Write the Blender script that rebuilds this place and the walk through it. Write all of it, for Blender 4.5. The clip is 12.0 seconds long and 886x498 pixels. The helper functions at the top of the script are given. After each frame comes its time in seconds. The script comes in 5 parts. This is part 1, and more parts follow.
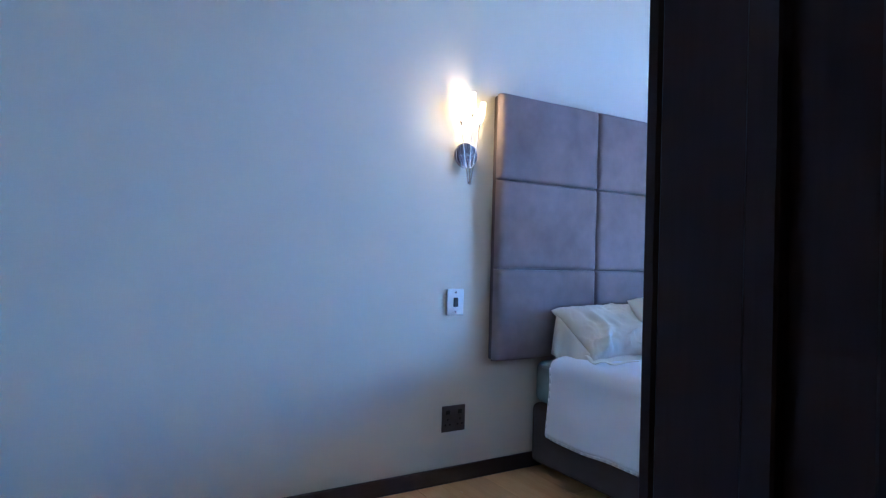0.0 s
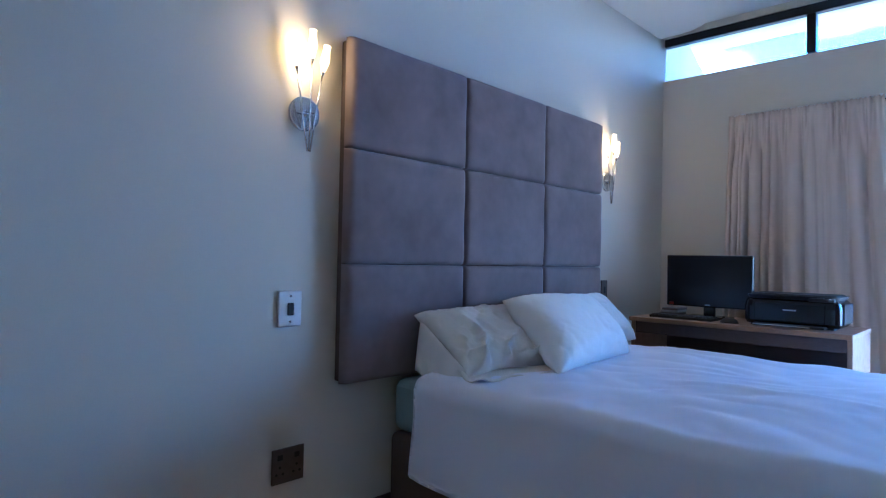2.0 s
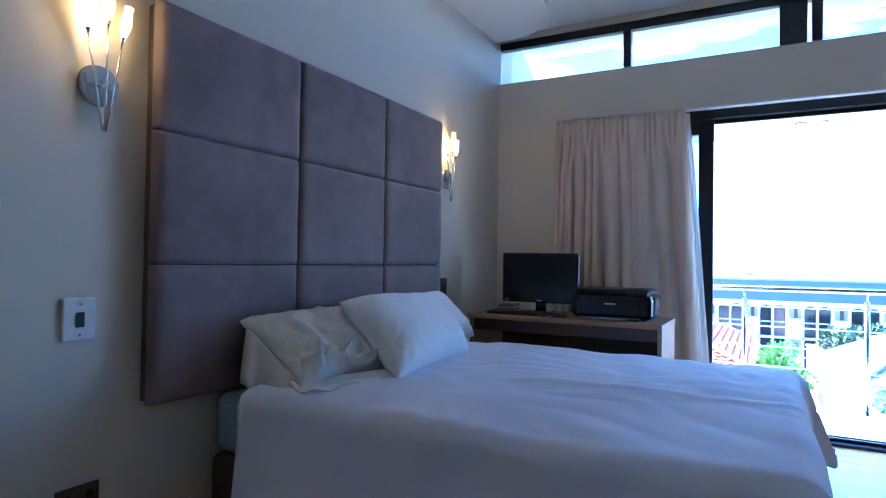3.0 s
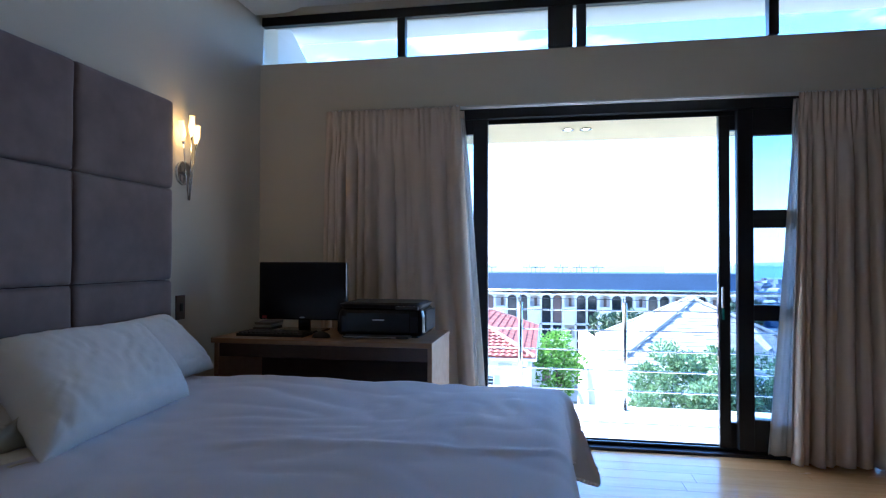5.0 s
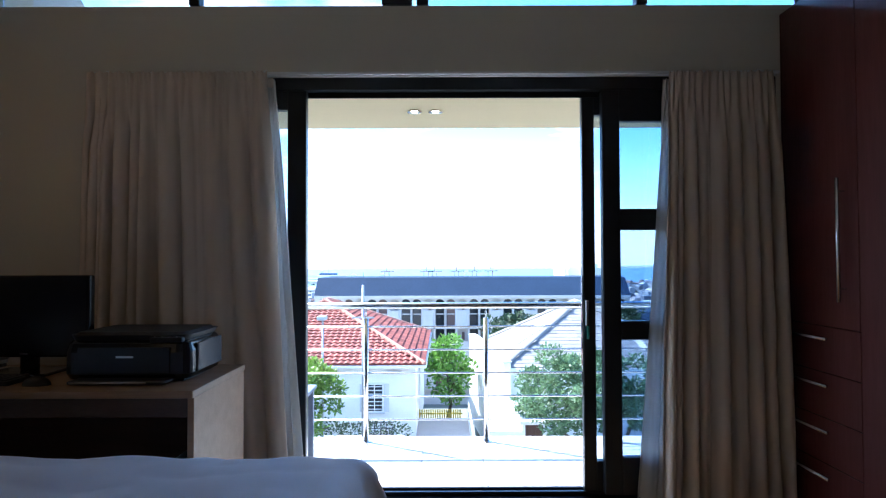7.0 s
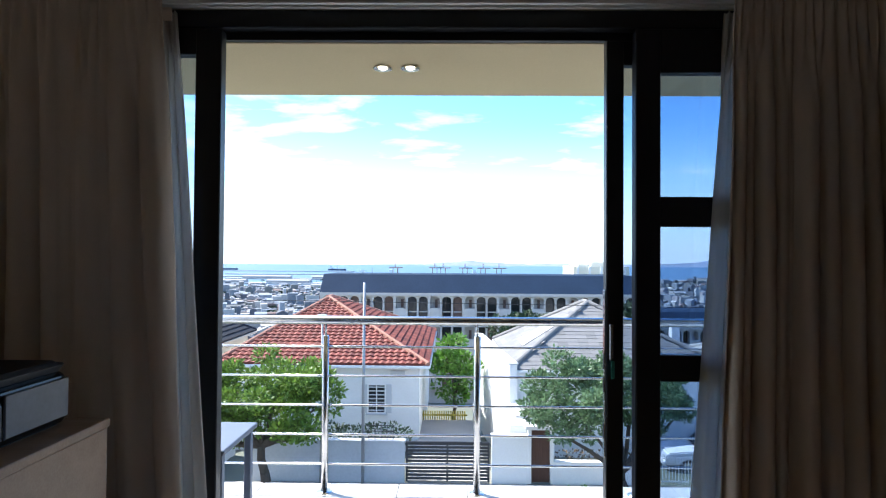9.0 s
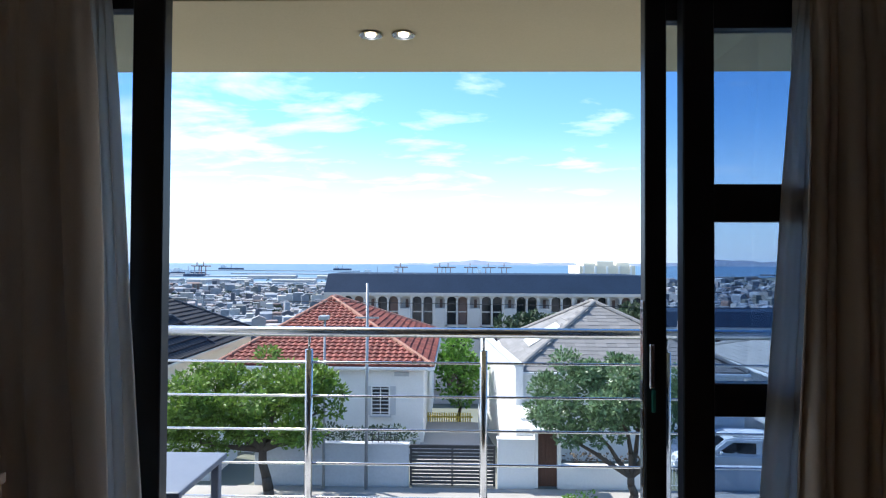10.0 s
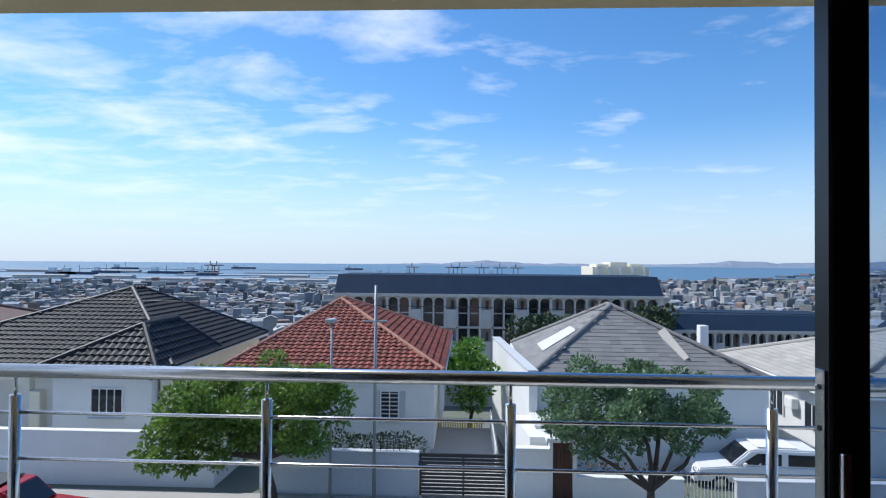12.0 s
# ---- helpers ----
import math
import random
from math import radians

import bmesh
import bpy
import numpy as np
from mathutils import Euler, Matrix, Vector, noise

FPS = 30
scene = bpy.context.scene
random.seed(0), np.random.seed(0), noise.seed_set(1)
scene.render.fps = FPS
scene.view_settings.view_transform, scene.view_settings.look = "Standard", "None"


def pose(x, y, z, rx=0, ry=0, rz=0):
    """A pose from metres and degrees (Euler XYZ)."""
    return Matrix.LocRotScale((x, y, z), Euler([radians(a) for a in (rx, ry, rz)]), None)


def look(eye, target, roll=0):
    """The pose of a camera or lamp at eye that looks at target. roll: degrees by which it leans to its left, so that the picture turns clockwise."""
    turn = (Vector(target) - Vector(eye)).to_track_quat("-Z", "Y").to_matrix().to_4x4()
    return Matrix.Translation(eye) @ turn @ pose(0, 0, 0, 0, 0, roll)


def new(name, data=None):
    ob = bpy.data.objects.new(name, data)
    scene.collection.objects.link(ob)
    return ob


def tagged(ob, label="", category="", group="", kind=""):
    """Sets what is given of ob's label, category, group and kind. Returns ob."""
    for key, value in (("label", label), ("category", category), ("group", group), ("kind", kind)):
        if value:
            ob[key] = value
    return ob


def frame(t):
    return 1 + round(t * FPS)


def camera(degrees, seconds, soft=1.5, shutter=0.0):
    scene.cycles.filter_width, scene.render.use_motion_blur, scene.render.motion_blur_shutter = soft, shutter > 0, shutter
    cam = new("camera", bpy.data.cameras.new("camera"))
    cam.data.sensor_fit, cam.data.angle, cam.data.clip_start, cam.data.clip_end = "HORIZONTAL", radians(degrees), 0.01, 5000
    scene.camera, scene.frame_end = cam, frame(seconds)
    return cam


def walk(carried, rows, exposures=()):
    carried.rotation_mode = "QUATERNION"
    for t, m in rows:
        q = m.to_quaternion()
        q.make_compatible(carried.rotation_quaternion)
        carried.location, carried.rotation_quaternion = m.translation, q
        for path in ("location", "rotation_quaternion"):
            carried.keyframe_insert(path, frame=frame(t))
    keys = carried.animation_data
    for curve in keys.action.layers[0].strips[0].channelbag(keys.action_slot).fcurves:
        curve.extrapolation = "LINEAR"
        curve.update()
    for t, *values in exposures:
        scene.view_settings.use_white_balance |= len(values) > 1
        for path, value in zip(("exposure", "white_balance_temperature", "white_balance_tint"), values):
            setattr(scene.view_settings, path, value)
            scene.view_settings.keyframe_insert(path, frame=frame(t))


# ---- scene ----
cam = camera(73.9, 12.0, soft=1.2)
PATH = [
    (0, (2.647, -5.118, 1.191), (0.932, -4.089, 1.216), 1.6),
    (0.5, (2.459, -5.024, 1.177), (0.75, -3.985, 1.207), 1.6),
    (1, (2.261, -4.924, 1.166), (0.587, -3.831, 1.201), 1.5),
    (1.5, (2.136, -4.805, 1.15), (0.557, -3.577, 1.188), 1.4),
    (2, (2.058, -4.714, 1.157), (0.671, -3.273, 1.194), 1.2),
    (2.5, (2.005, -4.652, 1.169), (0.829, -3.035, 1.199), 1.0),
    (3, (1.981, -4.58, 1.165), (1.023, -2.825, 1.202), 0.9),
    (5, (2.047, -3.984, 1.247), (1.704, -2.014, 1.28), 0.1),
    (5.5, (2.11, -3.792, 1.229), (1.96, -1.798, 1.278), -0.2),
    (6, (2.255, -3.591, 1.26), (2.205, -1.592, 1.299), -0.2),
    (6.5, (2.376, -3.389, 1.25), (2.344, -1.39, 1.295), -0.2),
    (7, (2.386, -3.135, 1.273), (2.389, -1.135, 1.32), -0.2),
    (9, (2.546, -2.234, 1.314), (2.519, -0.235, 1.35), 0.4),
    (9.5, (2.547, -2.004, 1.316), (2.512, -0.004, 1.352), 0.4),
    (10, (2.561, -1.785, 1.328), (2.517, 0.215, 1.362), 0.3),
    (10.5, (2.578, -1.585, 1.335), (2.523, 0.414, 1.370), 0.4),
    (11, (2.566, -1.378, 1.357), (2.499, 0.620, 1.390), 0.5),
    (11.5, (2.530, -1.155, 1.370), (2.456, 0.843, 1.404), 0.5),
    (12, (2.545, -0.947, 1.382), (2.462, 1.051, 1.416), 0.5),
]
walk(cam, [(t, look(e, g, r)) for t, e, g, r in PATH],
     exposures=[(0, 4.92, 3930, 10), (0.6, 4.72, 3960, 10), (1.5, 4.36, 4040, 10), (3, 3.76, 4360, 10), (5, 2.90, 5000, 10), (7, 2.22, 5450, 10), (9, 1.28, 6050, 10), (10.5, 0.6, 6000, 10), (12, 0.0, 5850, 10)])

# ---- world and sun ----
SUN = Vector((-0.56, 0.32, 0.766)).normalized()
world = bpy.data.worlds.new("sky_world")
scene.world = world
world.use_nodes = True
wn, wl = world.node_tree.nodes, world.node_tree.links
wn.clear()
w_out = wn.new("ShaderNodeOutputWorld")
w_bg = wn.new("ShaderNodeBackground")
w_bg.inputs["Strength"].default_value = 0.15
w_sky = wn.new("ShaderNodeTexSky")
w_sky.sky_type = "NISHITA"
w_sky.sun_disc = False
w_sky.sun_elevation = math.asin(SUN.z)
w_sky.sun_rotation = math.atan2(SUN.x, SUN.y)
w_sky.altitude = 60
w_sky.air_density, w_sky.dust_density, w_sky.ozone_density = 1.0, 0.25, 3.0
# thin streaky clouds laid over the sky dome
w_tc = wn.new("ShaderNodeTexCoord")
w_sep = wn.new("ShaderNodeSeparateXYZ")
w_add = wn.new("ShaderNodeMath"); w_add.operation = "ADD"; w_add.inputs[1].default_value = 0.12
w_dx = wn.new("ShaderNodeMath"); w_dx.operation = "DIVIDE"
w_dy = wn.new("ShaderNodeMath"); w_dy.operation = "DIVIDE"
w_cmb = wn.new("ShaderNodeCombineXYZ")
w_map = wn.new("ShaderNodeMapping")
w_map.inputs["Rotation"].default_value = (0, 0, 0.9)
w_map.inputs["Location"].default_value = (3.1, 0.4, 0)
w_map.inputs["Scale"].default_value = (1.0, 1.4, 1.0)
w_n = wn.new("ShaderNodeTexNoise")
w_n.inputs["Scale"].default_value = 1.7
w_n.inputs["Detail"].default_value = 9
w_n.inputs["Roughness"].default_value = 0.56
w_n.inputs["Distortion"].default_value = 0.25
w_ramp = wn.new("ShaderNodeValToRGB")
w_ramp.color_ramp.elements[0].position = 0.52
w_ramp.color_ramp.elements[1].position = 0.84
w_mix = wn.new("ShaderNodeMixRGB")
w_mix.inputs[2].default_value = (7.2, 7.3, 7.5, 1)
wl.new(w_tc.outputs["Generated"], w_sep.inputs[0])
wl.new(w_sep.outputs["Z"], w_add.inputs[0])
for axis, node in (("X", w_dx), ("Y", w_dy)):
    wl.new(w_sep.outputs[axis], node.inputs[0])
    wl.new(w_add.outputs[0], node.inputs[1])
wl.new(w_dx.outputs[0], w_cmb.inputs[0])
wl.new(w_dy.outputs[0], w_cmb.inputs[1])
wl.new(w_cmb.outputs[0], w_map.inputs[0])
wl.new(w_map.outputs[0], w_n.inputs["Vector"])
w_bias = wn.new("ShaderNodeMath"); w_bias.operation = "MULTIPLY_ADD"; w_bias.inputs[1].default_value = -0.16
wl.new(w_sep.outputs["X"], w_bias.inputs[0])
wl.new(w_n.outputs["Fac"], w_bias.inputs[2])
wl.new(w_bias.outputs[0], w_ramp.inputs[0])
w_hz = wn.new("ShaderNodeMapRange")
w_hz.inputs["From Min"].default_value, w_hz.inputs["From Max"].default_value = 0.02, 0.16
wl.new(w_sep.outputs["Z"], w_hz.inputs["Value"])
w_cm = wn.new("ShaderNodeMath"); w_cm.operation = "MULTIPLY"
wl.new(w_ramp.outputs[0], w_cm.inputs[0])
wl.new(w_hz.outputs[0], w_cm.inputs[1])
wl.new(w_cm.outputs[0], w_mix.inputs[0])
# pale marine haze low over the horizon
w_hr = wn.new("ShaderNodeMapRange")
w_hr.interpolation_type = "SMOOTHSTEP"
w_hr.inputs["From Min"].default_value, w_hr.inputs["From Max"].default_value = -0.02, 0.23
w_hr.inputs["To Min"].default_value, w_hr.inputs["To Max"].default_value = 0.85, 0.0
wl.new(w_sep.outputs["Z"], w_hr.inputs["Value"])
w_hm = wn.new("ShaderNodeMixRGB")
w_hm.inputs[2].default_value = (4.3, 5.0, 5.8, 1)
wl.new(w_hr.outputs[0], w_hm.inputs[0])
w_hs = wn.new("ShaderNodeHueSaturation")
w_hs.inputs["Saturation"].default_value = 1.22
wl.new(w_sky.outputs[0], w_hs.inputs["Color"])
wl.new(w_hs.outputs[0], w_hm.inputs[1])
wl.new(w_hm.outputs[0], w_mix.inputs[1])
wl.new(w_mix.outputs[0], w_bg.inputs["Color"])
wl.new(w_bg.outputs[0], w_out.inputs["Surface"])

sun_data = bpy.data.lights.new("sun", "SUN")
sun_data.energy, sun_data.angle, sun_data.color = 4.5, radians(0.53), (1.0, 0.94, 0.84)
sun = new("sun", sun_data)
sun.matrix_world = look(SUN * 100, (0, 0, 0))


# ---- materials ----
def mat(name, color, rough=0.6, metal=0.0, vary=0.12, scale=6.0, fine=60.0, bump=0.15, depth=0.01,
        stretch=(1, 1, 1), spec=0.5, color2=None, emit=None, emit_strength=0.0, sheen=0.0, random_obj=0.0, island=0.0,
        rough_vary=0.1):
    """Principled surface with broad and fine variation of colour and relief, in object metres."""
    m = bpy.data.materials.new(name)
    m.use_nodes = True
    n, l = m.node_tree.nodes, m.node_tree.links
    b = n["Principled BSDF"]
    tc = n.new("ShaderNodeTexCoord")
    mp = n.new("ShaderNodeMapping")
    mp.inputs["Scale"].default_value = stretch
    l.new(tc.outputs["Object"], mp.inputs[0])
    big = n.new("ShaderNodeTexNoise")
    big.inputs["Scale"].default_value = scale
    big.inputs["Detail"].default_value = 4
    small = n.new("ShaderNodeTexNoise")
    small.inputs["Scale"].default_value = fine
    small.inputs["Detail"].default_value = 3
    for k in (big, small):
        l.new(mp.outputs[0], k.inputs["Vector"])
    mix = n.new("ShaderNodeMixRGB")
    a = color
    c = color2 if color2 else tuple(max(0.0, v * (1 - 2 * vary)) for v in color)
    mix.inputs[1].default_value = (*a, 1)
    mix.inputs[2].default_value = (*c, 1)
    ad = n.new("ShaderNodeMath"); ad.operation = "MULTIPLY_ADD"
    ad.inputs[1].default_value = 0.45
    l.new(small.outputs["Fac"], ad.inputs[0])
    mu = n.new("ShaderNodeMath"); mu.operation = "MULTIPLY"
    mu.inputs[1].default_value = 0.55
    l.new(big.outputs["Fac"], mu.inputs[0])
    l.new(mu.outputs[0], ad.inputs[2])
    st = n.new("ShaderNodeMapRange")
    st.inputs["From Min"].default_value, st.inputs["From Max"].default_value = 0.3, 0.7
    l.new(ad.outputs[0], st.inputs["Value"])
    l.new(st.outputs[0], mix.inputs[0])
    out = mix.outputs[0]
    if random_obj or island:
        hs = n.new("ShaderNodeHueSaturation")
        rd = n.new("ShaderNodeMapRange")
        amt = random_obj or island
        rd.inputs["To Min"].default_value, rd.inputs["To Max"].default_value = 1 - amt, 1 + amt
        if random_obj:
            src = n.new("ShaderNodeObjectInfo").outputs["Random"]
        else:
            src = n.new("ShaderNodeNewGeometry").outputs["Random Per Island"]
        l.new(src, rd.inputs["Value"])
        l.new(rd.outputs[0], hs.inputs["Value"])
        l.new(out, hs.inputs["Color"])
        out = hs.outputs[0]
    l.new(out, b.inputs["Base Color"])
    rr = n.new("ShaderNodeMapRange")
    rr.inputs["To Min"].default_value = max(0.02, rough - rough_vary)
    rr.inputs["To Max"].default_value = min(1.0, rough + rough_vary)
    l.new(ad.outputs[0], rr.inputs["Value"])
    l.new(rr.outputs[0], b.inputs["Roughness"])
    b.inputs["Metallic"].default_value = metal
    b.inputs["Specular IOR Level"].default_value = spec
    if sheen:
        b.inputs["Sheen Weight"].default_value = sheen
        b.inputs["Sheen Roughness"].default_value = 0.4
    if bump:
        bp = n.new("ShaderNodeBump")
        bp.inputs["Strength"].default_value = bump
        bp.inputs["Distance"].default_value = depth
        l.new(ad.outputs[0], bp.inputs["Height"])
        l.new(bp.outputs[0], b.inputs["Normal"])
    if emit:
        b.inputs["Emission Color"].default_value = (*emit, 1)
        b.inputs["Emission Strength"].default_value = emit_strength
    return m


def glass_mat(name, tint, rough=0.0):
    """Thin pane: mostly clear, tinted, with a mirror share that grows at grazing angles."""
    m = bpy.data.materials.new(name)
    m.use_nodes = True
    n, l = m.node_tree.nodes, m.node_tree.links
    n.clear()
    o = n.new("ShaderNodeOutputMaterial")
    t = n.new("ShaderNodeBsdfTransparent")
    t.inputs[0].default_value = (*tint, 1)
    g = n.new("ShaderNodeBsdfGlossy")
    g.inputs["Roughness"].default_value = rough
    f = n.new("ShaderNodeFresnel")
    f.inputs["IOR"].default_value = 1.45
    x = n.new("ShaderNodeMixShader")
    l.new(f.outputs[0], x.inputs[0])
    l.new(t.outputs[0], x.inputs[1])
    l.new(g.outputs[0], x.inputs[2])
    l.new(x.outputs[0], o.inputs["Surface"])
    return m


def sheer_mat(name, color, through_share):
    m = bpy.data.materials.new(name)
    m.use_nodes = True
    n, l = m.node_tree.nodes, m.node_tree.links
    n.clear()
    o = n.new("ShaderNodeOutputMaterial")
    d = n.new("ShaderNodeBsdfDiffuse"); d.inputs[0].default_value = (*color, 1)
    tl = n.new("ShaderNodeBsdfTranslucent"); tl.inputs[0].default_value = (*color, 1)
    tp = n.new("ShaderNodeBsdfTransparent")
    a = n.new("ShaderNodeMixShader"); a.inputs[0].default_value = 0.5
    b = n.new("ShaderNodeMixShader"); b.inputs[0].default_value = through_share
    l.new(d.outputs[0], a.inputs[1]); l.new(tl.outputs[0], a.inputs[2])
    l.new(a.outputs[0], b.inputs[1]); l.new(tp.outputs[0], b.inputs[2])
    l.new(b.outputs[0], o.inputs["Surface"])
    return m


M_WALL = mat("cream_wall_paint", (0.67, 0.61, 0.50), 0.75, vary=0.03, scale=1.2, fine=180, bump=0.06, depth=0.003)
M_CEIL = mat("ceiling_paint", (0.80, 0.78, 0.73), 0.8, vary=0.03, scale=1.0, fine=150, bump=0.05, depth=0.003)
M_FLOOR = mat("oak_laminate", (0.80, 0.48, 0.205), 0.24, color2=(0.66, 0.36, 0.135), spec=0.6, scale=3.5, fine=26, bump=0.06, depth=0.002,
              stretch=(0.45, 5.0, 1), random_obj=0.10)
M_DARKWOOD = mat("dark_mahogany_veneer", (0.105, 0.032, 0.028), 0.26, color2=(0.078, 0.022, 0.020), scale=1.4, fine=14, bump=0.0, rough_vary=0.03,
                 depth=0.002, stretch=(7, 7, 0.5), spec=0.45)
M_JAMB = mat("near_black_stained_jamb", (0.034, 0.0105, 0.0085), 0.6, spec=0.25, vary=0.2, scale=2.0, fine=25, bump=0.05, depth=0.002, stretch=(6, 6, 0.5))
M_SKIRT = mat("dark_wood_skirting", (0.040, 0.018, 0.014), 0.4, color2=(0.02, 0.009, 0.008), scale=3, fine=40, stretch=(6, 0.6, 6))
M_FRAME = mat("black_powder_coat", (0.010, 0.012, 0.018), 0.38, vary=0.2, scale=4, fine=300, bump=0.05, depth=0.001)
M_GLASS = glass_mat("tinted_window_glass", (0.74, 0.80, 0.87))
M_CLEAR = glass_mat("clear_glass", (0.9, 0.93, 0.95))
M_SUEDE = mat("taupe_suede", (0.25, 0.19, 0.18), 0.85, color2=(0.155, 0.114, 0.108), scale=2.6, fine=9, bump=0.05, depth=0.003, sheen=0.35)
M_BASE = mat("brown_bed_base_fabric", (0.105, 0.075, 0.062), 0.9, vary=0.15, scale=5, fine=350, bump=0.25, depth=0.002)
M_LINEN = mat("white_duvet_cotton", (0.745, 0.745, 0.835), 0.85, vary=0.02, scale=3, fine=400, bump=0.12, depth=0.002, sheen=0.1)
M_PILLOW = mat("white_pillow_cotton", (0.82, 0.81, 0.80), 0.8, vary=0.02, scale=14, fine=300, bump=0.15, depth=0.004)
M_PILLOW2 = mat("cream_satin_pillow", (0.72, 0.69, 0.63), 0.36, vary=0.04, scale=12, fine=300, bump=0.2, depth=0.004)
M_MATTRESS = mat("pale_green_mattress_ticking", (0.33, 0.42, 0.42), 0.9, vary=0.1, scale=12, fine=200, bump=0.2, depth=0.003)
M_CURTAIN = mat("beige_curtain_weave", (0.80, 0.66, 0.53), 0.82, vary=0.07, scale=3, fine=140, bump=0.2, depth=0.002, stretch=(4, 4, 1), sheen=0.15)
def woven(m, share):
    """Let some of the light that falls on the back of a cloth come through it."""
    n, l = m.node_tree.nodes, m.node_tree.links
    b = n["Principled BSDF"]
    o = n["Material Output"]
    t = n.new("ShaderNodeBsdfTranslucent")
    x = n.new("ShaderNodeMixShader")
    x.inputs[0].default_value = share
    l.new(b.inputs["Base Color"].links[0].from_socket, t.inputs[0])
    l.new(b.outputs[0], x.inputs[1])
    l.new(t.outputs[0], x.inputs[2])
    l.new(x.outputs[0], o.inputs["Surface"])
    return m


woven(M_CURTAIN, 0.15)
M_SHEER = sheer_mat("white_sheer_lining", (0.86, 0.82, 0.76), 0.12)
M_STEEL = mat("brushed_stainless_steel", (0.62, 0.62, 0.63), 0.22, metal=1.0, vary=0.05, scale=5, fine=400, bump=0.03, depth=0.001)
M_CHROME = mat("satin_chrome", (0.70, 0.71, 0.73), 0.18, metal=1.0, vary=0.03, scale=9, fine=200, bump=0.0)
M_DESK = mat("oak_desk_veneer", (0.38, 0.215, 0.11), 0.42, color2=(0.28, 0.15, 0.07), scale=2.2, fine=18, stretch=(0.6, 8, 8), bump=0.05, depth=0.002)
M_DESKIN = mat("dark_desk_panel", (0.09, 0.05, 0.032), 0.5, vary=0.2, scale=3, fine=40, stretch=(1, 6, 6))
M_BLACK = mat("black_gloss_plastic", (0.008, 0.008, 0.010), 0.16, vary=0.1, scale=8, fine=300, bump=0.0)
M_BLACKM = mat("black_matt_plastic", (0.012, 0.012, 0.014), 0.5, vary=0.15, scale=8, fine=500, bump=0.1, depth=0.001)
M_SCREEN = mat("dark_lcd_screen", (0.006, 0.006, 0.008), 0.22, vary=0.05, scale=2, fine=100, bump=0.0)
M_WHITEP = mat("white_plastic", (0.78, 0.78, 0.77), 0.35, vary=0.03, scale=20, fine=300, bump=0.0)
M_BRONZE = mat("dark_metal_plate", (0.13, 0.105, 0.09), 0.4, metal=0.6, vary=0.1, scale=30, fine=300, bump=0.03)
M_SHADE = mat("lit_frosted_glass", (0.95, 0.85, 0.65), 0.3, vary=0.02, bump=0.0, emit=(1.0, 0.56, 0.14), emit_strength=0.42)
M_SPOT = mat("lit_downlight_lens", (0.9, 0.9, 0.85), 0.3, vary=0.0, bump=0.0, emit=(1.0, 0.93, 0.80), emit_strength=1.6)
M_SOFFIT = mat("cream_soffit_plaster", (0.64, 0.53, 0.33), 0.8, vary=0.05, scale=1.5, fine=120, bump=0.08, depth=0.004)
M_EAVE = mat("pale_grey_eave_board", (0.66, 0.68, 0.71), 0.7, vary=0.05, scale=1.5, fine=60, bump=0.05)
M_TILE = mat("pale_balcony_tile", (0.72, 0.70, 0.66), 0.5, vary=0.08, scale=2.5, fine=90, bump=0.08, depth=0.003, random_obj=0.05)
M_GROUT = mat("grey_grout", (0.30, 0.29, 0.27), 0.9, vary=0.1)
M_TABLE = mat("blue_grey_painted_metal", (0.17, 0.20, 0.27), 0.45, vary=0.1, scale=4, fine=150, bump=0.05)


# ---- building helpers ----
def bm_box(bm, lo, hi, bevel=0.0, seg=1):
    r = bmesh.ops.create_cube(bm, size=1.0)
    vs = r["verts"]
    c = [(a + b) / 2 for a, b in zip(lo, hi)]
    s = [max(abs(b - a), 1e-5) for a, b in zip(lo, hi)]
    for v in vs:
        v.co = Vector((v.co.x * s[0] + c[0], v.co.y * s[1] + c[1], v.co.z * s[2] + c[2]))
    if bevel > 0:
        es = {e for v in vs for e in v.link_edges}
        bmesh.ops.bevel(bm, geom=list(es), offset=bevel, segments=seg, affect="EDGES", profile=0.5)
    return bm


def bx(lo, hi, bevel=0.0, seg=1):
    return bm_box(bmesh.new(), lo, hi, bevel, seg)


def bm_rod(bm, a, b, r, seg=10, r2=None):
    a, b = Vector(a), Vector(b)
    d = b - a
    m = Matrix.Translation((a + b) / 2) @ d.to_track_quat("Z", "Y").to_matrix().to_4x4()
    bmesh.ops.create_cone(bm, cap_ends=True, segments=seg, radius1=r, radius2=r if r2 is None else r2, depth=d.length, matrix=m)
    return bm


def rod(a, b, r, seg=10, r2=None):
    return bm_rod(bmesh.new(), a, b, r, seg, r2)


def bm_prism(bm, pts, axis, lo, hi):
    """Extrude a flat outline, given in the two other axes, along axis from lo to hi."""
    def at(p, v):
        q = list(p)
        q.insert(axis, v)
        return q
    a = [bm.verts.new(at(p, lo)) for p in pts]
    b = [bm.verts.new(at(p, hi)) for p in pts]
    bm.faces.new(a)
    bm.faces.new(b[::-1])
    k = len(pts)
    for i in range(k):
        bm.faces.new((a[i], b[i], b[(i + 1) % k], a[(i + 1) % k]))
    bmesh.ops.recalc_face_normals(bm, faces=bm.faces[:])
    return bm


def base_of(ob):
    p = Vector((0, 0, 0))
    while ob is not None:
        p += ob.location
        ob = ob.parent
    return p


def mesh_of(name, bm, material, smooth=False):
    me = bpy.data.meshes.new(name)
    bm.to_mesh(me)
    bm.free()
    me.materials.append(material)
    if smooth:
        for p in me.polygons:
            p.use_smooth = True
    return me


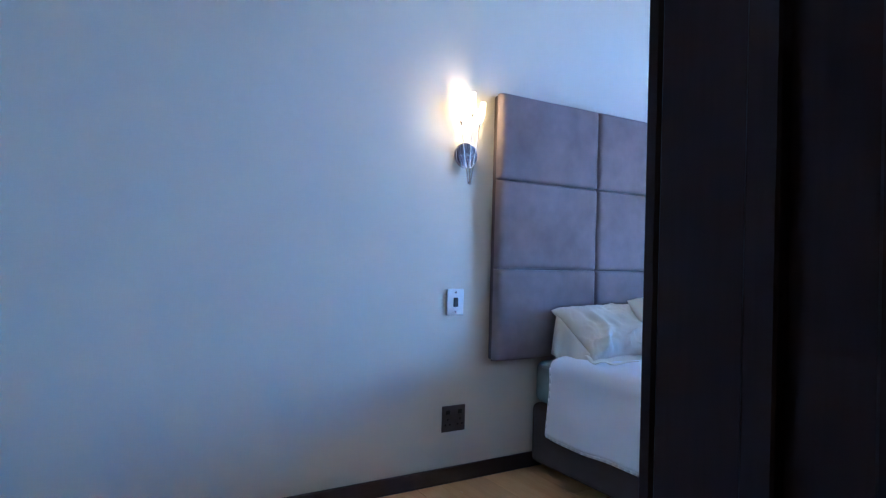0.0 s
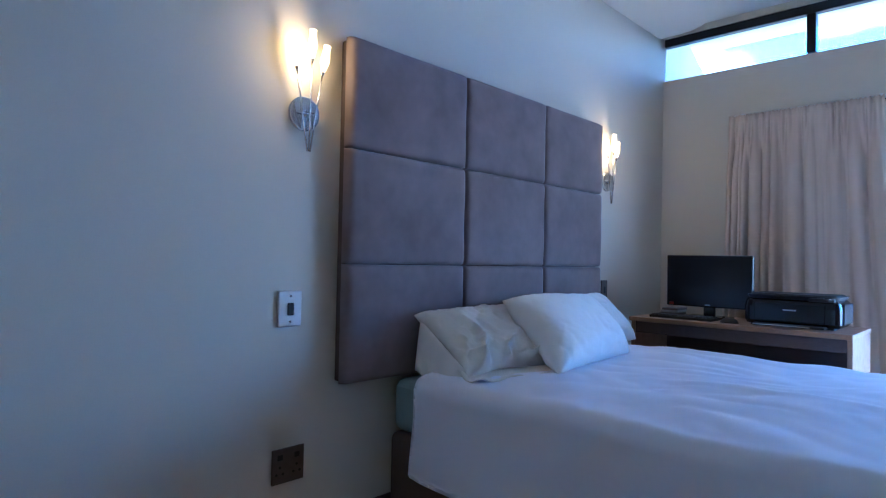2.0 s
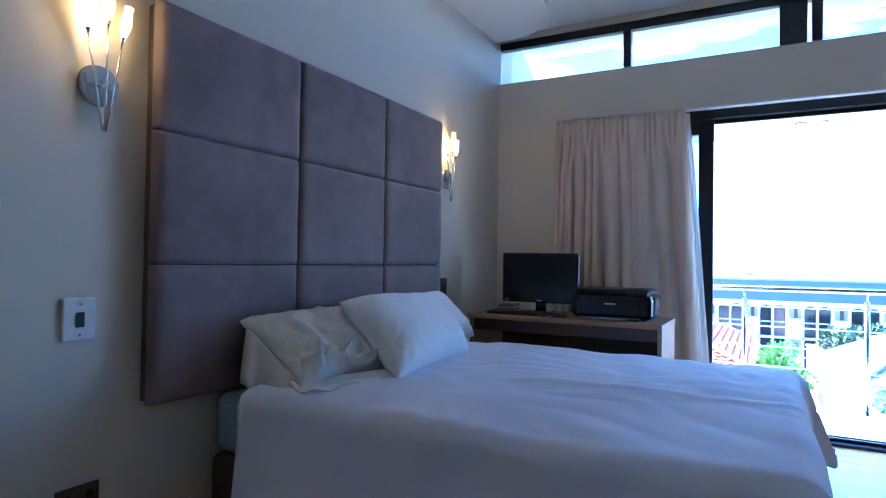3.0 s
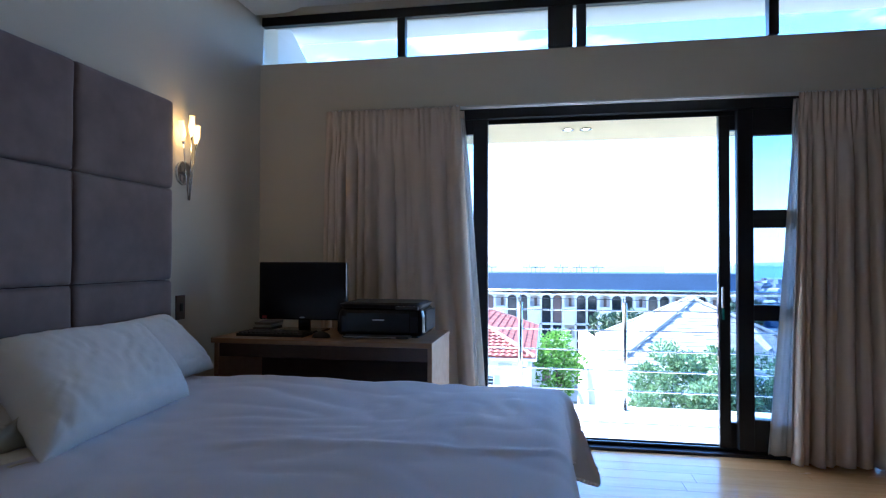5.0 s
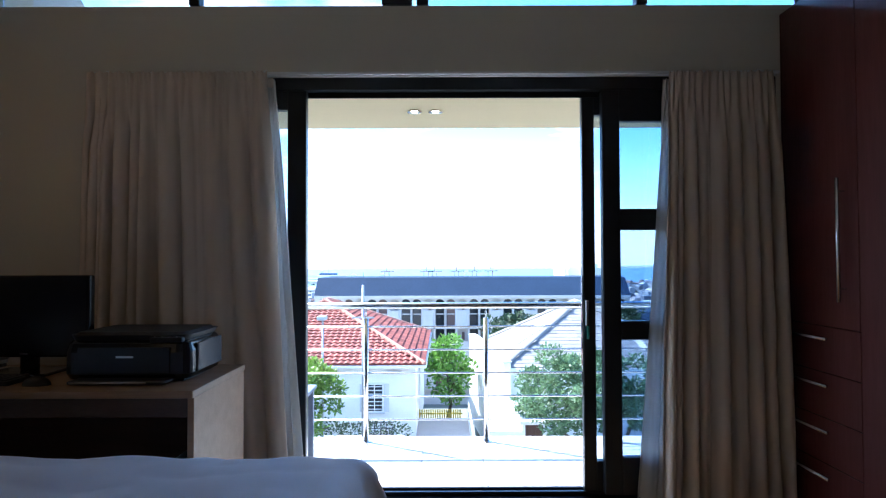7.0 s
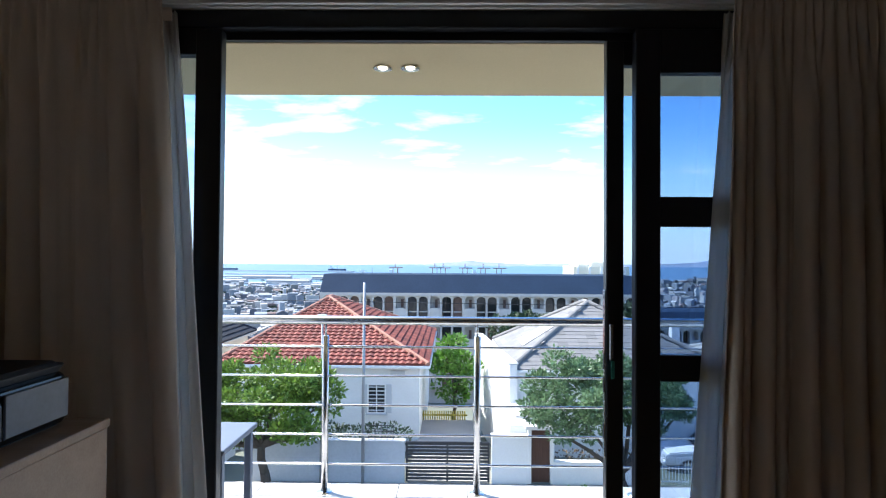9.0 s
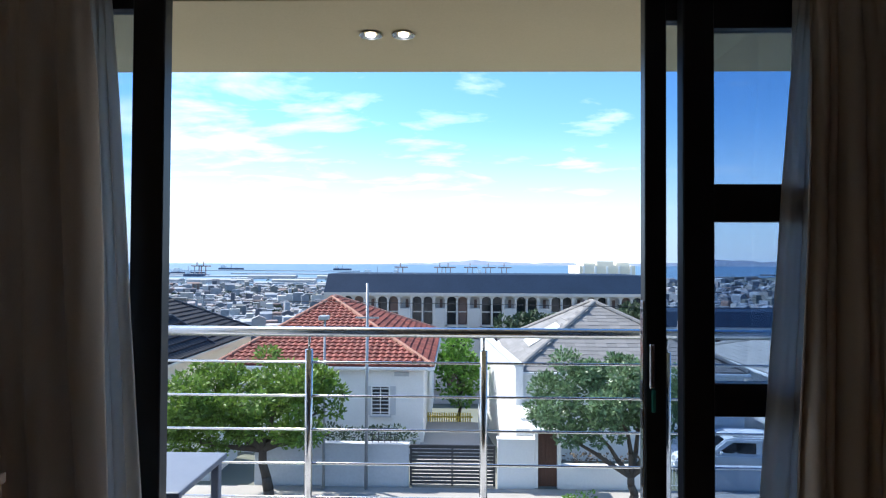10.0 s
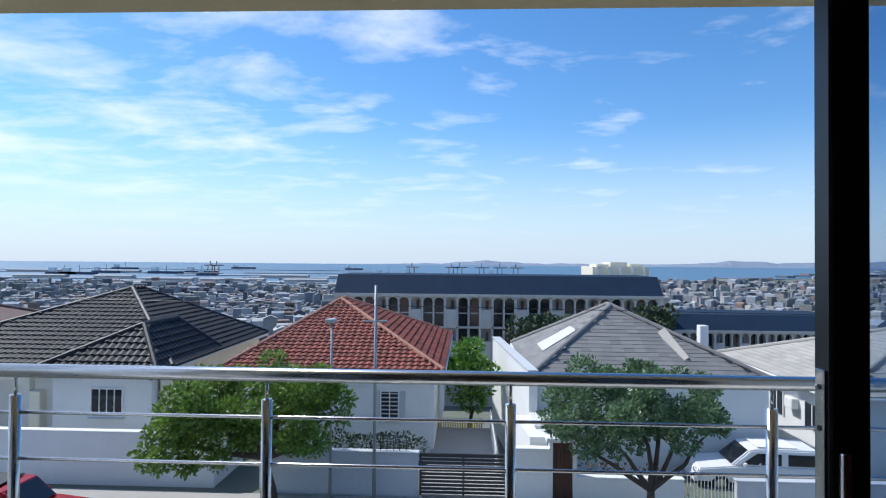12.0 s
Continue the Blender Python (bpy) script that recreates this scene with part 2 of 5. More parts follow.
def part(name, bm, material, parent=None, label="", smooth=False):
    """One bmesh, given in world metres, as one mesh object under its parent."""
    if parent is not None:
        bmesh.ops.translate(bm, verts=bm.verts[:], vec=-base_of(parent))
    ob = new(name, mesh_of(name, bm, material, smooth))
    ob.parent = parent
    if label:
        tagged(ob, label)
    return ob


def thing(name, base, label, category, group="", kind=""):
    ob = new(name)
    ob.empty_display_size = 0.1
    ob.location = base
    return tagged(ob, label, category, group, kind)


def structure(name, bm, material, label, category):
    return tagged(part(name, bm, material), label, category, kind="structure")


# ---- room shell ----
H = 3.06
structure("wall_west", bx((-0.25, -6.2, -0.02), (0, 0.28, H + 0.3)), M_WALL, "smooth cream painted wall behind the bed", "wall")
bm = bmesh.new()
bm_box(bm, (0.0, 0, -0.02), (0.80, 0.25, 2.27))
bm_box(bm, (4.18, 0, -0.02), (5.0, 0.25, 2.27))
bm_box(bm, (0.0, 0, 2.27), (5.0, 0.25, 2.655))
bm_box(bm, (4.6, 0, 2.655), (5.0, 0.25, H + 0.3))
bm_box(bm, (0.0, 0, 3.01), (4.6, 0.25, H + 0.3))
structure("wall_north", bm, M_WALL, "cream plastered wall around the sliding door and high window", "wall")
structure("wall_east", bx((4.85, -4.55, -0.02), (5.0, 0.0, H)), M_WALL, "cream painted side wall behind the wardrobe", "wall")
structure("wall_passage", bx((2.335, -4.67, -0.02), (5.0, -4.55, H)), M_WALL, "cream painted wall beside the entrance", "wall")
structure("wall_south", bx((0.0, -6.2, -0.02), (5.0, -6.05, H)), M_WALL, "plain cream wall closing the room", "wall")
structure("wall_corridor_end", bx((4.9, -6.05, -0.02), (5.0, -4.67, H)), M_WALL, "plain cream corridor end wall", "wall")
structure("ceiling", bx((0, -6.2, H), (5.0, 0.0, H + 0.12)), M_CEIL, "white painted plaster ceiling", "ceiling")
# lowered strip of ceiling along the bed wall, with a rounded nose at the window
bm = bmesh.new()
pts = [(0.0, -6.0), (0.62, -6.0), (0.62, -0.72)]
for i in range(9):
    a = i / 8 * math.pi / 2
    pts.append((0.16 + 0.46 * math.cos(a), -0.72 + 0.64 * math.sin(a)))
pts.append((0.0, -0.08))
bm_prism(bm, pts, 2, 2.99, H)
structure("ceiling_bulkhead", bm, M_CEIL, "cream lowered ceiling strip with a rounded corner", "ceiling")
floor = structure("floor", bx((-0.02, -6.2, -0.12), (5.0, 0.06, -0.008)), M_GROUT, "honey oak laminate plank floor", "floor")
bm = bx((0.002, -6.0, 0), (0.018, -0.002, 0.085), 0.004)
bm_box(bm, (0.02, -0.018, 0), (0.80, -0.002, 0.085), 0.004)
structure("baseboard", bm, M_SKIRT, "dark wood skirting board", "skirting")
# entrance jamb
jamb = thing("door_1", (2.395, -4.71, 0), "dark mahogany door frame of the entrance", "door frame", kind="structure")
part("jamb", bx((2.315, -4.71, 0), (2.485, -4.672, 2.9), 0.003), M_JAMB, jamb)
part("door_stop", bx((2.4, -4.725, 0), (2.425, -4.71, 2.9), 0.002), M_JAMB, jamb)
part("architrave", bx((2.3, -4.71, 0), (2.315, -4.55, 2.9), 0.003), M_JAMB, jamb)
part("architrave", bx((2.485, -4.73, 0), (2.5, -4.62, 2.9), 0.003), M_JAMB, jamb)

# ---- sliding door and high window ----
def bar(name, lo, hi, parent, material=M_FRAME, bevel=0.004, label=""):
    return part(name, bx(lo, hi, bevel), material, parent, label)


def pane(lo, hi, parent, material=M_GLASS):
    ob = part("pane", bx(lo, hi), material, parent)
    ob.visible_shadow = False
    return ob


door = thing("door_2", (2.45, 0.08, 0), "wide black aluminium sliding door standing open", "sliding door", kind="structure")
bar("head_rail", (0.80, 0.0, 2.20), (4.18, 0.16, 2.268), door)
bar("side_jamb", (0.80, 0.0, 0.0), (0.86, 0.16, 2.20), door)
bar("side_jamb", (4.12, 0.0, 0.0), (4.18, 0.16, 2.20), door)
bar("threshold", (0.80, 0.0, -0.008), (4.18, 0.17, 0.018), door)
bar("track", (0.86, 0.065, 0.018), (4.12, 0.085, 0.04), door, bevel=0.002)
bar("track", (0.86, 0.125, 0.018), (4.12, 0.145, 0.04), door, bevel=0.002)
bar("head_track", (0.86, 0.05, 2.170), (4.12, 0.058, 2.20), door, bevel=0.001)


def leaf(name, x0, x1, y0, y1, z0, z1, stile_l, stile_r, top, bottom, transoms, label):
    lf = part(name, bx((x0, y0, z0), (x0 + stile_l, y1, z1), 0.004), M_FRAME, door, label)
    part("stile", bx((x1 - stile_r, y0, z0), (x1, y1, z1), 0.004), M_FRAME, lf)
    xa, xb = x0 + stile_l, x1 - stile_r
    part("rail", bx((xa, y0 + 0.002, z1 - top), (xb, y1 - 0.002, z1), 0.003), M_FRAME, lf)
    part("rail", bx((xa, y0 + 0.002, z0), (xb, y1 - 0.002, z0 + bottom), 0.003), M_FRAME, lf)
    levels = [z0 + bottom]
    for a, b in transoms:
        part("transom", bx((xa, y0 + 0.002, a), (xb, y1 - 0.002, b), 0.003), M_FRAME, lf)
        levels += [a, b]
    levels.append(z1 - top)
    ym = (y0 + y1) / 2
    for a, b in zip(levels[::2], levels[1::2]):
        pane((xa - 0.01, ym - 0.003, a - 0.01), (xb + 0.01, ym + 0.003, b + 0.01), lf)
    return lf


leaf("fixed_leaf", 0.86, 1.662, -0.004, 0.048, 0.04, 2.195, 0.06, 0.10, 0.10, 0.16, (), "fixed black leaf with a single tinted pane")
leaf("inner_leaf", 3.243, 4.118, -0.004, 0.048, 0.045, 2.195, 0.094, 0.07, 0.165, 0.195, ((0.861, 0.960), (1.445, 1.558)),
     "black leaf with three tinted panes")
slid = leaf("sliding_leaf", 3.15, 4.05, 0.062, 0.11, 0.04, 2.195, 0.067, 0.06, 0.115, 0.16, (), "open sliding leaf with a lock plate")
plate = part("lock_plate", bx((3.146, 0.072, 0.55), (3.1505, 0.100, 1.20), 0.001), M_STEEL, slid, "steel lock plate on the leaf edge")
for z in (0.62, 0.80, 0.89):
    part("latch_slot", bx((3.1445, 0.078, z), (3.1462, 0.094, z + 0.06)), M_BLACKM, plate)
for z in (1.10, 1.17):
    part("screw", rod((3.1445, 0.086, z), (3.1462, 0.086, z), 0.005, 10), M_BLACKM, plate)
part("pull_handle", bx((3.160, 0.046, 0.93), (3.178, 0.062, 1.07), 0.005, 2), M_STEEL, slid)
part("latch_tab", bx((3.163, 0.040, 0.86), (3.177, 0.046, 0.93), 0.003), mat("teal_plastic", (0.04, 0.30, 0.24), 0.4), slid, "small teal key tag")

win = thing("window_1", (2.3, 0.05, 2.655), "black framed high strip window under the ceiling", "window", kind="structure")
bar("window_frame", (0.0, 0.015, 2.945), (4.6, 0.075, 3.012), win)
bar("window_frame", (0.0, 0.03, 2.655), (4.6, 0.075, 2.668), win)
bar("mullion", (1.022, 0.01, 2.668), (1.080, 0.08, 2.945), win)
bar("mullion", (2.064, 0.006, 2.668), (2.228, 0.08, 2.945), win)
bar("mullion", (2.252, 0.01, 2.668), (2.316, 0.08, 2.945), win)
bar("mullion", (3.440, 0.01, 2.668), (3.500, 0.08, 2.945), win)
for a, b in ((0.002, 1.022), (1.080, 2.064), (2.316, 3.440), (3.500, 4.598)):
    pane((a, 0.042, 2.668), (b, 0.047, 2.945), win, M_CLEAR)

# curtain rail
rail = thing("curtain_rail", (2.35, -0.06, 2.27), "slim white double curtain track on the wall above the door", "curtain rail")
part("track", bx((0.56, -0.075, 2.262), (4.16, -0.058, 2.276), 0.002), M_WHITEP, rail)
part("track", bx((0.56, -0.035, 2.262), (4.16, -0.020, 2.274), 0.002), M_WHITEP, rail)
for x in (0.62, 1.45, 2.35, 3.25, 4.05):
    part("bracket", bx((x, -0.06, 2.276), (x + 0.02, 0.0, 2.288), 0.002), M_WHITEP, rail)


def cloth(name, top, bottom, y, z0, z1, folds, amp, seed, nu=260, nv=44, gather=0.09, lean=0.0, bow=1.0, skew=0.0):
    """Hanging cloth between two x spans: a gathered tape at the top, then folds of uneven width and depth."""
    rnd = random.Random(seed)
    off = Vector((rnd.uniform(0, 50), rnd.uniform(0, 50), rnd.uniform(0, 50)))
    n = int(round(folds))
    marks = [0.0]
    for k in range(n):
        marks.append(marks[-1] + rnd.uniform(0.4, 1.7) * (1 + skew * (k / n - 0.5)))
    marks = [m / marks[-1] for m in marks]
    deep = [rnd.uniform(0.3, 1.35) for _ in range(n + 2)]
    bm = bmesh.new()
    grid = []
    for j in range(nv + 1):
        v = j / nv
        z = z1 + (z0 - z1) * v
        xa = top[0] + (bottom[0] - top[0]) * v ** bow
        xb = top[1] + (bottom[1] - top[1]) * v ** bow
        head = 1.0 if v < gather * 0.55 else max(0.0, 1 - (v - gather * 0.55) / (gather * 1.4)) if gather else 0.0
        row = []
        for i in range(nu + 1):
            u = i / nu
            d = u + 0.020 * noise.noise(Vector((u * 3, v * 1.6, 1)) + off) * (1 - head)
            k = max(k_ for k_ in range(n) if marks[k_] <= max(0.0, min(0.9999, d))) if n else 0
            f = (d - marks[k]) / (marks[k + 1] - marks[k])
            sn = math.sin(2 * math.pi * f)
            main = math.copysign(abs(sn) ** 0.75, sn)
            g = deep[k] * (1 - f) + deep[k + 1] * f
            loose = amp * (0.55 + 0.65 * v) * g * main
            loose += amp * 0.55 * noise.noise(Vector((u * n * 1.7, v * 2.2, 4)) + off)
            loose += 0.0035 * noise.noise(Vector((u * n * 5, v * 9, 7)) + off)
            tuck = (0.008 + 0.007 * noise.noise(Vector((u * 13, 0, 6)) + off)) * math.sin(2 * math.pi * n * 1.7 * u + 4 * noise.noise(Vector((u * 9, 0, 2)) + off))
            yy = y + lean * v + (1 - head) * loose + head * tuck
            xx = xa + (xb - xa) * u + 0.011 * (1 - head) * g * math.cos(2 * math.pi * f)
            zz = z + 0.010 * v ** 8 * noise.noise(Vector((u * 7, 3, 3)) + off) + (0.004 * math.sin(2 * math.pi * n * 3.2 * u) if j == 0 and gather else 0)
            row.append(bm.verts.new((xx, yy, zz)))
        grid.append(row)
    for j in range(nv):
        for i in range(nu):
            bm.faces.new((grid[j][i], grid[j + 1][i], grid[j + 1][i + 1], grid[j][i + 1]))
    return bm


def thicken(ob, t):
    m = ob.modifiers.new("thickness", "SOLIDIFY")
    m.thickness = t
    m.offset = 0
    return ob


cur = thing("curtain", (1.05, -0.11, 0.0), "beige pleated curtain drawn aside behind the desk", "curtain", "bedroom curtains")
thicken(part("drape", cloth("drape", (0.552, 1.485), (0.50, 1.605), -0.118, 0.018, 2.262, 12, 0.038, 3, bow=1.1, skew=1.2), M_CURTAIN, cur, smooth=True), 0.004)
thicken(part("heading_tape", cloth("heading_tape", (0.556, 1.508), (0.556, 1.508), -0.094, 2.185, 2.236, 20, 0.003, 5, nv=3, gather=0), M_CURTAIN, cur, smooth=True), 0.003)
thicken(part("lining", cloth("lining", (1.42, 1.505), (1.46, 1.670), -0.045, 0.03, 2.24, 3, 0.012, 8, nu=60), M_SHEER, cur, "white sheer lining", smooth=True), 0.002)
cur2 = thing("curtain", (3.85, -0.11, 0.0), "beige pleated curtain drawn aside next to the wardrobe", "curtain", "bedroom curtains")
thicken(part("drape", cloth("drape", (3.563, 4.105), (3.495, 4.172), -0.118, 0.018, 2.258, 9, 0.042, 12, bow=0.8, skew=-0.5), M_CURTAIN, cur2, smooth=True), 0.004)
thicken(part("heading_tape", cloth("heading_tape", (3.567, 4.101), (3.567, 4.101), -0.094, 2.183, 2.232, 12, 0.003, 6, nv=3, gather=0), M_CURTAIN, cur2, smooth=True), 0.003)
thicken(part("lining", cloth("lining", (3.56, 3.66), (3.385, 3.60), -0.045, 0.04, 2.24, 3, 0.014, 9, nu=60), M_SHEER, cur2, "white sheer lining", smooth=True), 0.002)

# ---- balcony ----
structure("balcony_floor", bx((-0.6, 0.25, -0.25), (6.4, 1.27, -0.022)), M_GROUT, "pale tiled balcony floor in the sun", "balcony")
structure("balcony_soffit", bx((-0.6, 0.25, 2.23), (6.4, 1.04, 2.58)), M_SOFFIT, "cream plastered slab over the balcony", "soffit")
bm = bmesh.new()
bm_prism(bm, [(0.05, 3.02), (1.2, 3.25), (1.2, 3.40), (0.05, 3.36)], 0, -0.6, 6.4)
structure("eave", bm, M_EAVE, "pale grey overhanging roof eave", "eave")
bm = bmesh.new()
bm_prism(bm, [(0.28, 2.58), (1.04, 2.58), (1.04, 2.88), (0.68, 3.05), (0.33, 3.2), (0.28, 3.2)], 0, -0.12, -0.004)
structure("wall_fin", bm, M_EAVE, "pale grey sloping side wall by the high window", "wall")
bm = bmesh.new()
bm_box(bm, (-0.6, 0.28, -0.022), (-0.25, 0.42, 2.23))
bm_box(bm, (5.0, 0.0, -0.25), (6.4, 0.25, 3.3))
bm_box(bm, (-6.0, 0.0, -8.5), (11.0, 0.25, -0.25))
bm_box(bm, (-6.0, 0.0, -0.25), (-0.25, 0.25, 3.3))
structure("wall_outside", bm, M_EAVE, "pale plastered outer wall of the house", "wall")

balustrade = thing("balcony_balustrade", (2.7, 1.14, -0.022), "stainless steel balcony railing with five thin rods", "railing")
part("handrail", rod((-0.6, 1.14, 0.963), (6.3, 1.14, 0.963), 0.025, 20), M_STEEL, balustrade, smooth=True)
for z in (0.812, 0.645, 0.478, 0.311, 0.144):
    part("rod", rod((-0.6, 1.14, z), (6.3, 1.14, z), 0.0065, 10), M_STEEL, balustrade, smooth=True)
for i in range(-1, 6):
    x = 0.905 + 0.898 * i + (0.03 if i == 1 else 0)
    p = part("post", rod((x, 1.14, -0.02), (x, 1.14, 0.875), 0.019, 16), M_STEEL, balustrade, smooth=True)
    part("pin", rod((x, 1.14, 0.875), (x, 1.14, 0.945), 0.006, 8), M_STEEL, p, smooth=True)
    part("foot_flange", rod((x, 1.14, -0.022), (x, 1.14, -0.012), 0.045, 16), M_STEEL, p, smooth=True)

for x in (2.215, 2.347):
    dl = thing("downlight", (x, 0.555, 2.23), "lit recessed downlight with a chrome ring in the soffit", "downlight", "balcony downlights")
    bm = bmesh.new()
    bmesh.ops.create_cone(bm, cap_ends=False, segments=28, radius1=0.046, radius2=0.027, depth=0.010, matrix=Matrix.Translation((x, 0.555, 2.226)))
    part("ring", bm, M_CHROME, dl, smooth=True)
    part("lens", rod((x, 0.555, 2.2215), (x, 0.555, 2.2295), 0.021, 24), M_SPOT, dl)

tb = thing("balcony_table", (1.2, 0.62, -0.02), "low blue-grey table standing on the balcony", "table")
part("tabletop", bx((0.66, 0.38, 0.435), (1.545, 0.84, 0.46), 0.006, 2), M_TABLE, tb)
for x, y in ((0.69, 0.40), (1.495, 0.40), (0.69, 0.78), (1.495, 0.78)):
    part("leg", bx((x, y, -0.02), (x + 0.035, y + 0.035, 0.435), 0.003), M_TABLE, tb)

# ---- bed ----
M_SEAM = mat("headboard_backing", (0.10, 0.075, 0.07), 0.9, vary=0.1, fine=200)
hb = thing("headboard", (0.045, -2.185, 0.655), "tall taupe suede headboard of nine padded squares", "headboard")
part("backing", bx((0.003, -3.228, 0.638), (0.052, -1.143, 2.080), 0.006), M_SEAM, hb)
ys = (-3.236, -2.505, -1.805, -1.135)
zs = (0.630, 1.132, 1.618, 2.088)


def padded(y0, y1, z0, z1, seed):
    rnd = random.Random(seed)
    n = 22
    bm = bmesh.new()
    g = []
    off = Vector((rnd.uniform(0, 9), rnd.uniform(0, 9), 3))
    for j in range(n + 1):
        row = []
        for i in range(n + 1):
            u, v = 2 * i / n - 1, 2 * j / n - 1
            uu, vv = math.sin(u * math.pi / 2), math.sin(v * math.pi / 2)
            e = ((1 - abs(uu) ** 34) * (1 - abs(vv) ** 34)) ** 0.27 * (0.86 + 0.14 * (1 - uu * uu) * (1 - vv * vv))
            wob = 0.004 * noise.noise(Vector((u * 2.2, v * 2.2, 0)) + off) + 0.0015 * noise.noise(Vector((u * 7, v * 7, 1)) + off)
            row.append(bm.verts.new((0.046 + 0.056 * e + wob * min(1, 3 * e), (y0 + y1) / 2 + uu * (y1 - y0) / 2, (z0 + z1) / 2 + vv * (z1 - z0) / 2)))
        g.append(row)
    for j in range(n):
        for i in range(n):
            bm.faces.new((g[j][i], g[j][i + 1], g[j + 1][i + 1], g[j + 1][i]))
    bmesh.ops.recalc_face_normals(bm, faces=bm.faces[:])
    return bm


for a in range(3):
    for b in range(3):
        part("panel", padded(ys[a] + 0.001, ys[a + 1] - 0.001, zs[b] + 0.001, zs[b + 1] - 0.001, a * 3 + b), M_SUEDE, hb, smooth=True)

bed = thing("bed", (1.05, -2.13, 0.0), "double bed with a brown fabric base and pale mattress", "bed")
part("base", bx((0.022, -2.93, 0.04), (2.03, -1.33, 0.375), 0.035, 4), M_BASE, bed)
part("mattress", bx((0.024, -2.92, 0.377), (2.02, -1.34, 0.615), 0.05, 5), M_MATTRESS, bed, "pale green-grey mattress")
for x in (0.2, 1.9):
    for y in (-2.8, -1.46):
        part("foot", rod((x, y, 0), (x, y, 0.05), 0.03, 12), M_BLACKM, bed)


def duvet_mesh():
    x0, x1, y0, y1, zt = 0.28, 2.06, -2.955, -1.29, 0.655
    drop_s, drop_f = 0.42, 0.36
    nx, ny = 120, 130
    bm = bmesh.new()
    g = []
    R = 0.055
    for j in range(ny + 1):
        row = []
        t = y0 - drop_s + (y1 - y0 + 2 * drop_s) * j / ny
        for i in range(nx + 1):
            s = x0 + (x1 - x0 + drop_f) * i / nx
            dx = max(0.0, s - x1)
            dy = max(0.0, y0 - t, t - y1)
            sg = -1 if t < y0 else 1
            xx, yy = min(s, x1), min(max(t, y0), y1)

            def over(d):
                if d <= 0:
                    return 0.0, 0.0
                q = R * math.pi / 2
                if d < q:
                    return R * math.sin(d / R), R * (1 - math.cos(d / R))
                return R, R + (d - q)
            ox, zx = over(dx)
            oy, zy = over(dy)
            z = zt - max(zx, zy) - 0.25 * min(zx, zy)
            both = min(dx, dy)
            xx += ox + 0.45 * both + 0.03 * dx
            yy += sg * (oy + 0.40 * both + 0.03 * dy)
            fall = min(1.0, max(zx, zy) / 0.25)
            p = Vector((s * 1.7, t * 1.7, 0.3))
            w = 0.018 * noise.noise(p) + 0.010 * noise.noise(p * 2.3 + Vector((3, 1, 0)))
            wq = 1.6 * noise.noise(Vector((s * 1.1, t * 1.1, 8.0)))
            st = 0.011 * abs(noise.noise(Vector((s * 4.0 + wq, t * 6.0 - wq, 2.0)))) ** 0.7 + 0.0045 * noise.noise(Vector((s * 9.0 + 2 * wq, t * 5.0, 5.0)))
            crown = 0.02 * math.sin(min(1, max(0, (yy - y0) / (y1 - y0))) * math.pi)
            z += (w + st + crown) * (1 - fall)
            # a long crease line near the camera side
            z += 0.008 * math.exp(-((t + 2.35 - 0.12 * (s - 1.0)) / 0.03) ** 2) * max(0, min(1, (s - 0.9) * 2)) * (1 - fall)
            swing = fall * (0.012 * noise.noise(Vector((s * 6.0, t * 6.0, 9.0))) + 0.020 * math.sin(t * 9 + 0.7) + 0.012 * math.sin(s * 11 + t * 3))
            if zx >= zy:
                xx += swing
            else:
                yy += sg * swing
            row.append(bm.verts.new((xx, yy, z)))
        g.append(row)
    for j in range(ny):
        for i in range(nx):
            bm.faces.new((g[j][i], g[j][i + 1], g[j + 1][i + 1], g[j + 1][i]))
    bmesh.ops.recalc_face_normals(bm, faces=bm.faces[:])
    edge = [g[0][i].co.copy() for i in range(0, nx + 1, 2)] + [g[j][nx].co.copy() for j in range(2, ny + 1, 2)] + [g[ny][i].co.copy() for i in range(nx - 2, -1, -2)]
    head = [g[j][0].co.copy() for j in range(0, ny + 1, 2)]
    return bm, edge, head


dv = thing("duvet", (1.1, -2.12, 0.65), "plain white cotton duvet spread over the bed", "duvet")
cover, edge, head = duvet_mesh()
thicken(part("cover", cover, M_LINEN, dv, smooth=True), 0.022)
for label, line in (("hem", edge), ("turned_edge", head)):
    bm = bmesh.new()
    for a, b in zip(line, line[1:]):
        bm_rod(bm, a, b, 0.013, 8)
    part(label, bm, M_LINEN, dv, smooth=True)


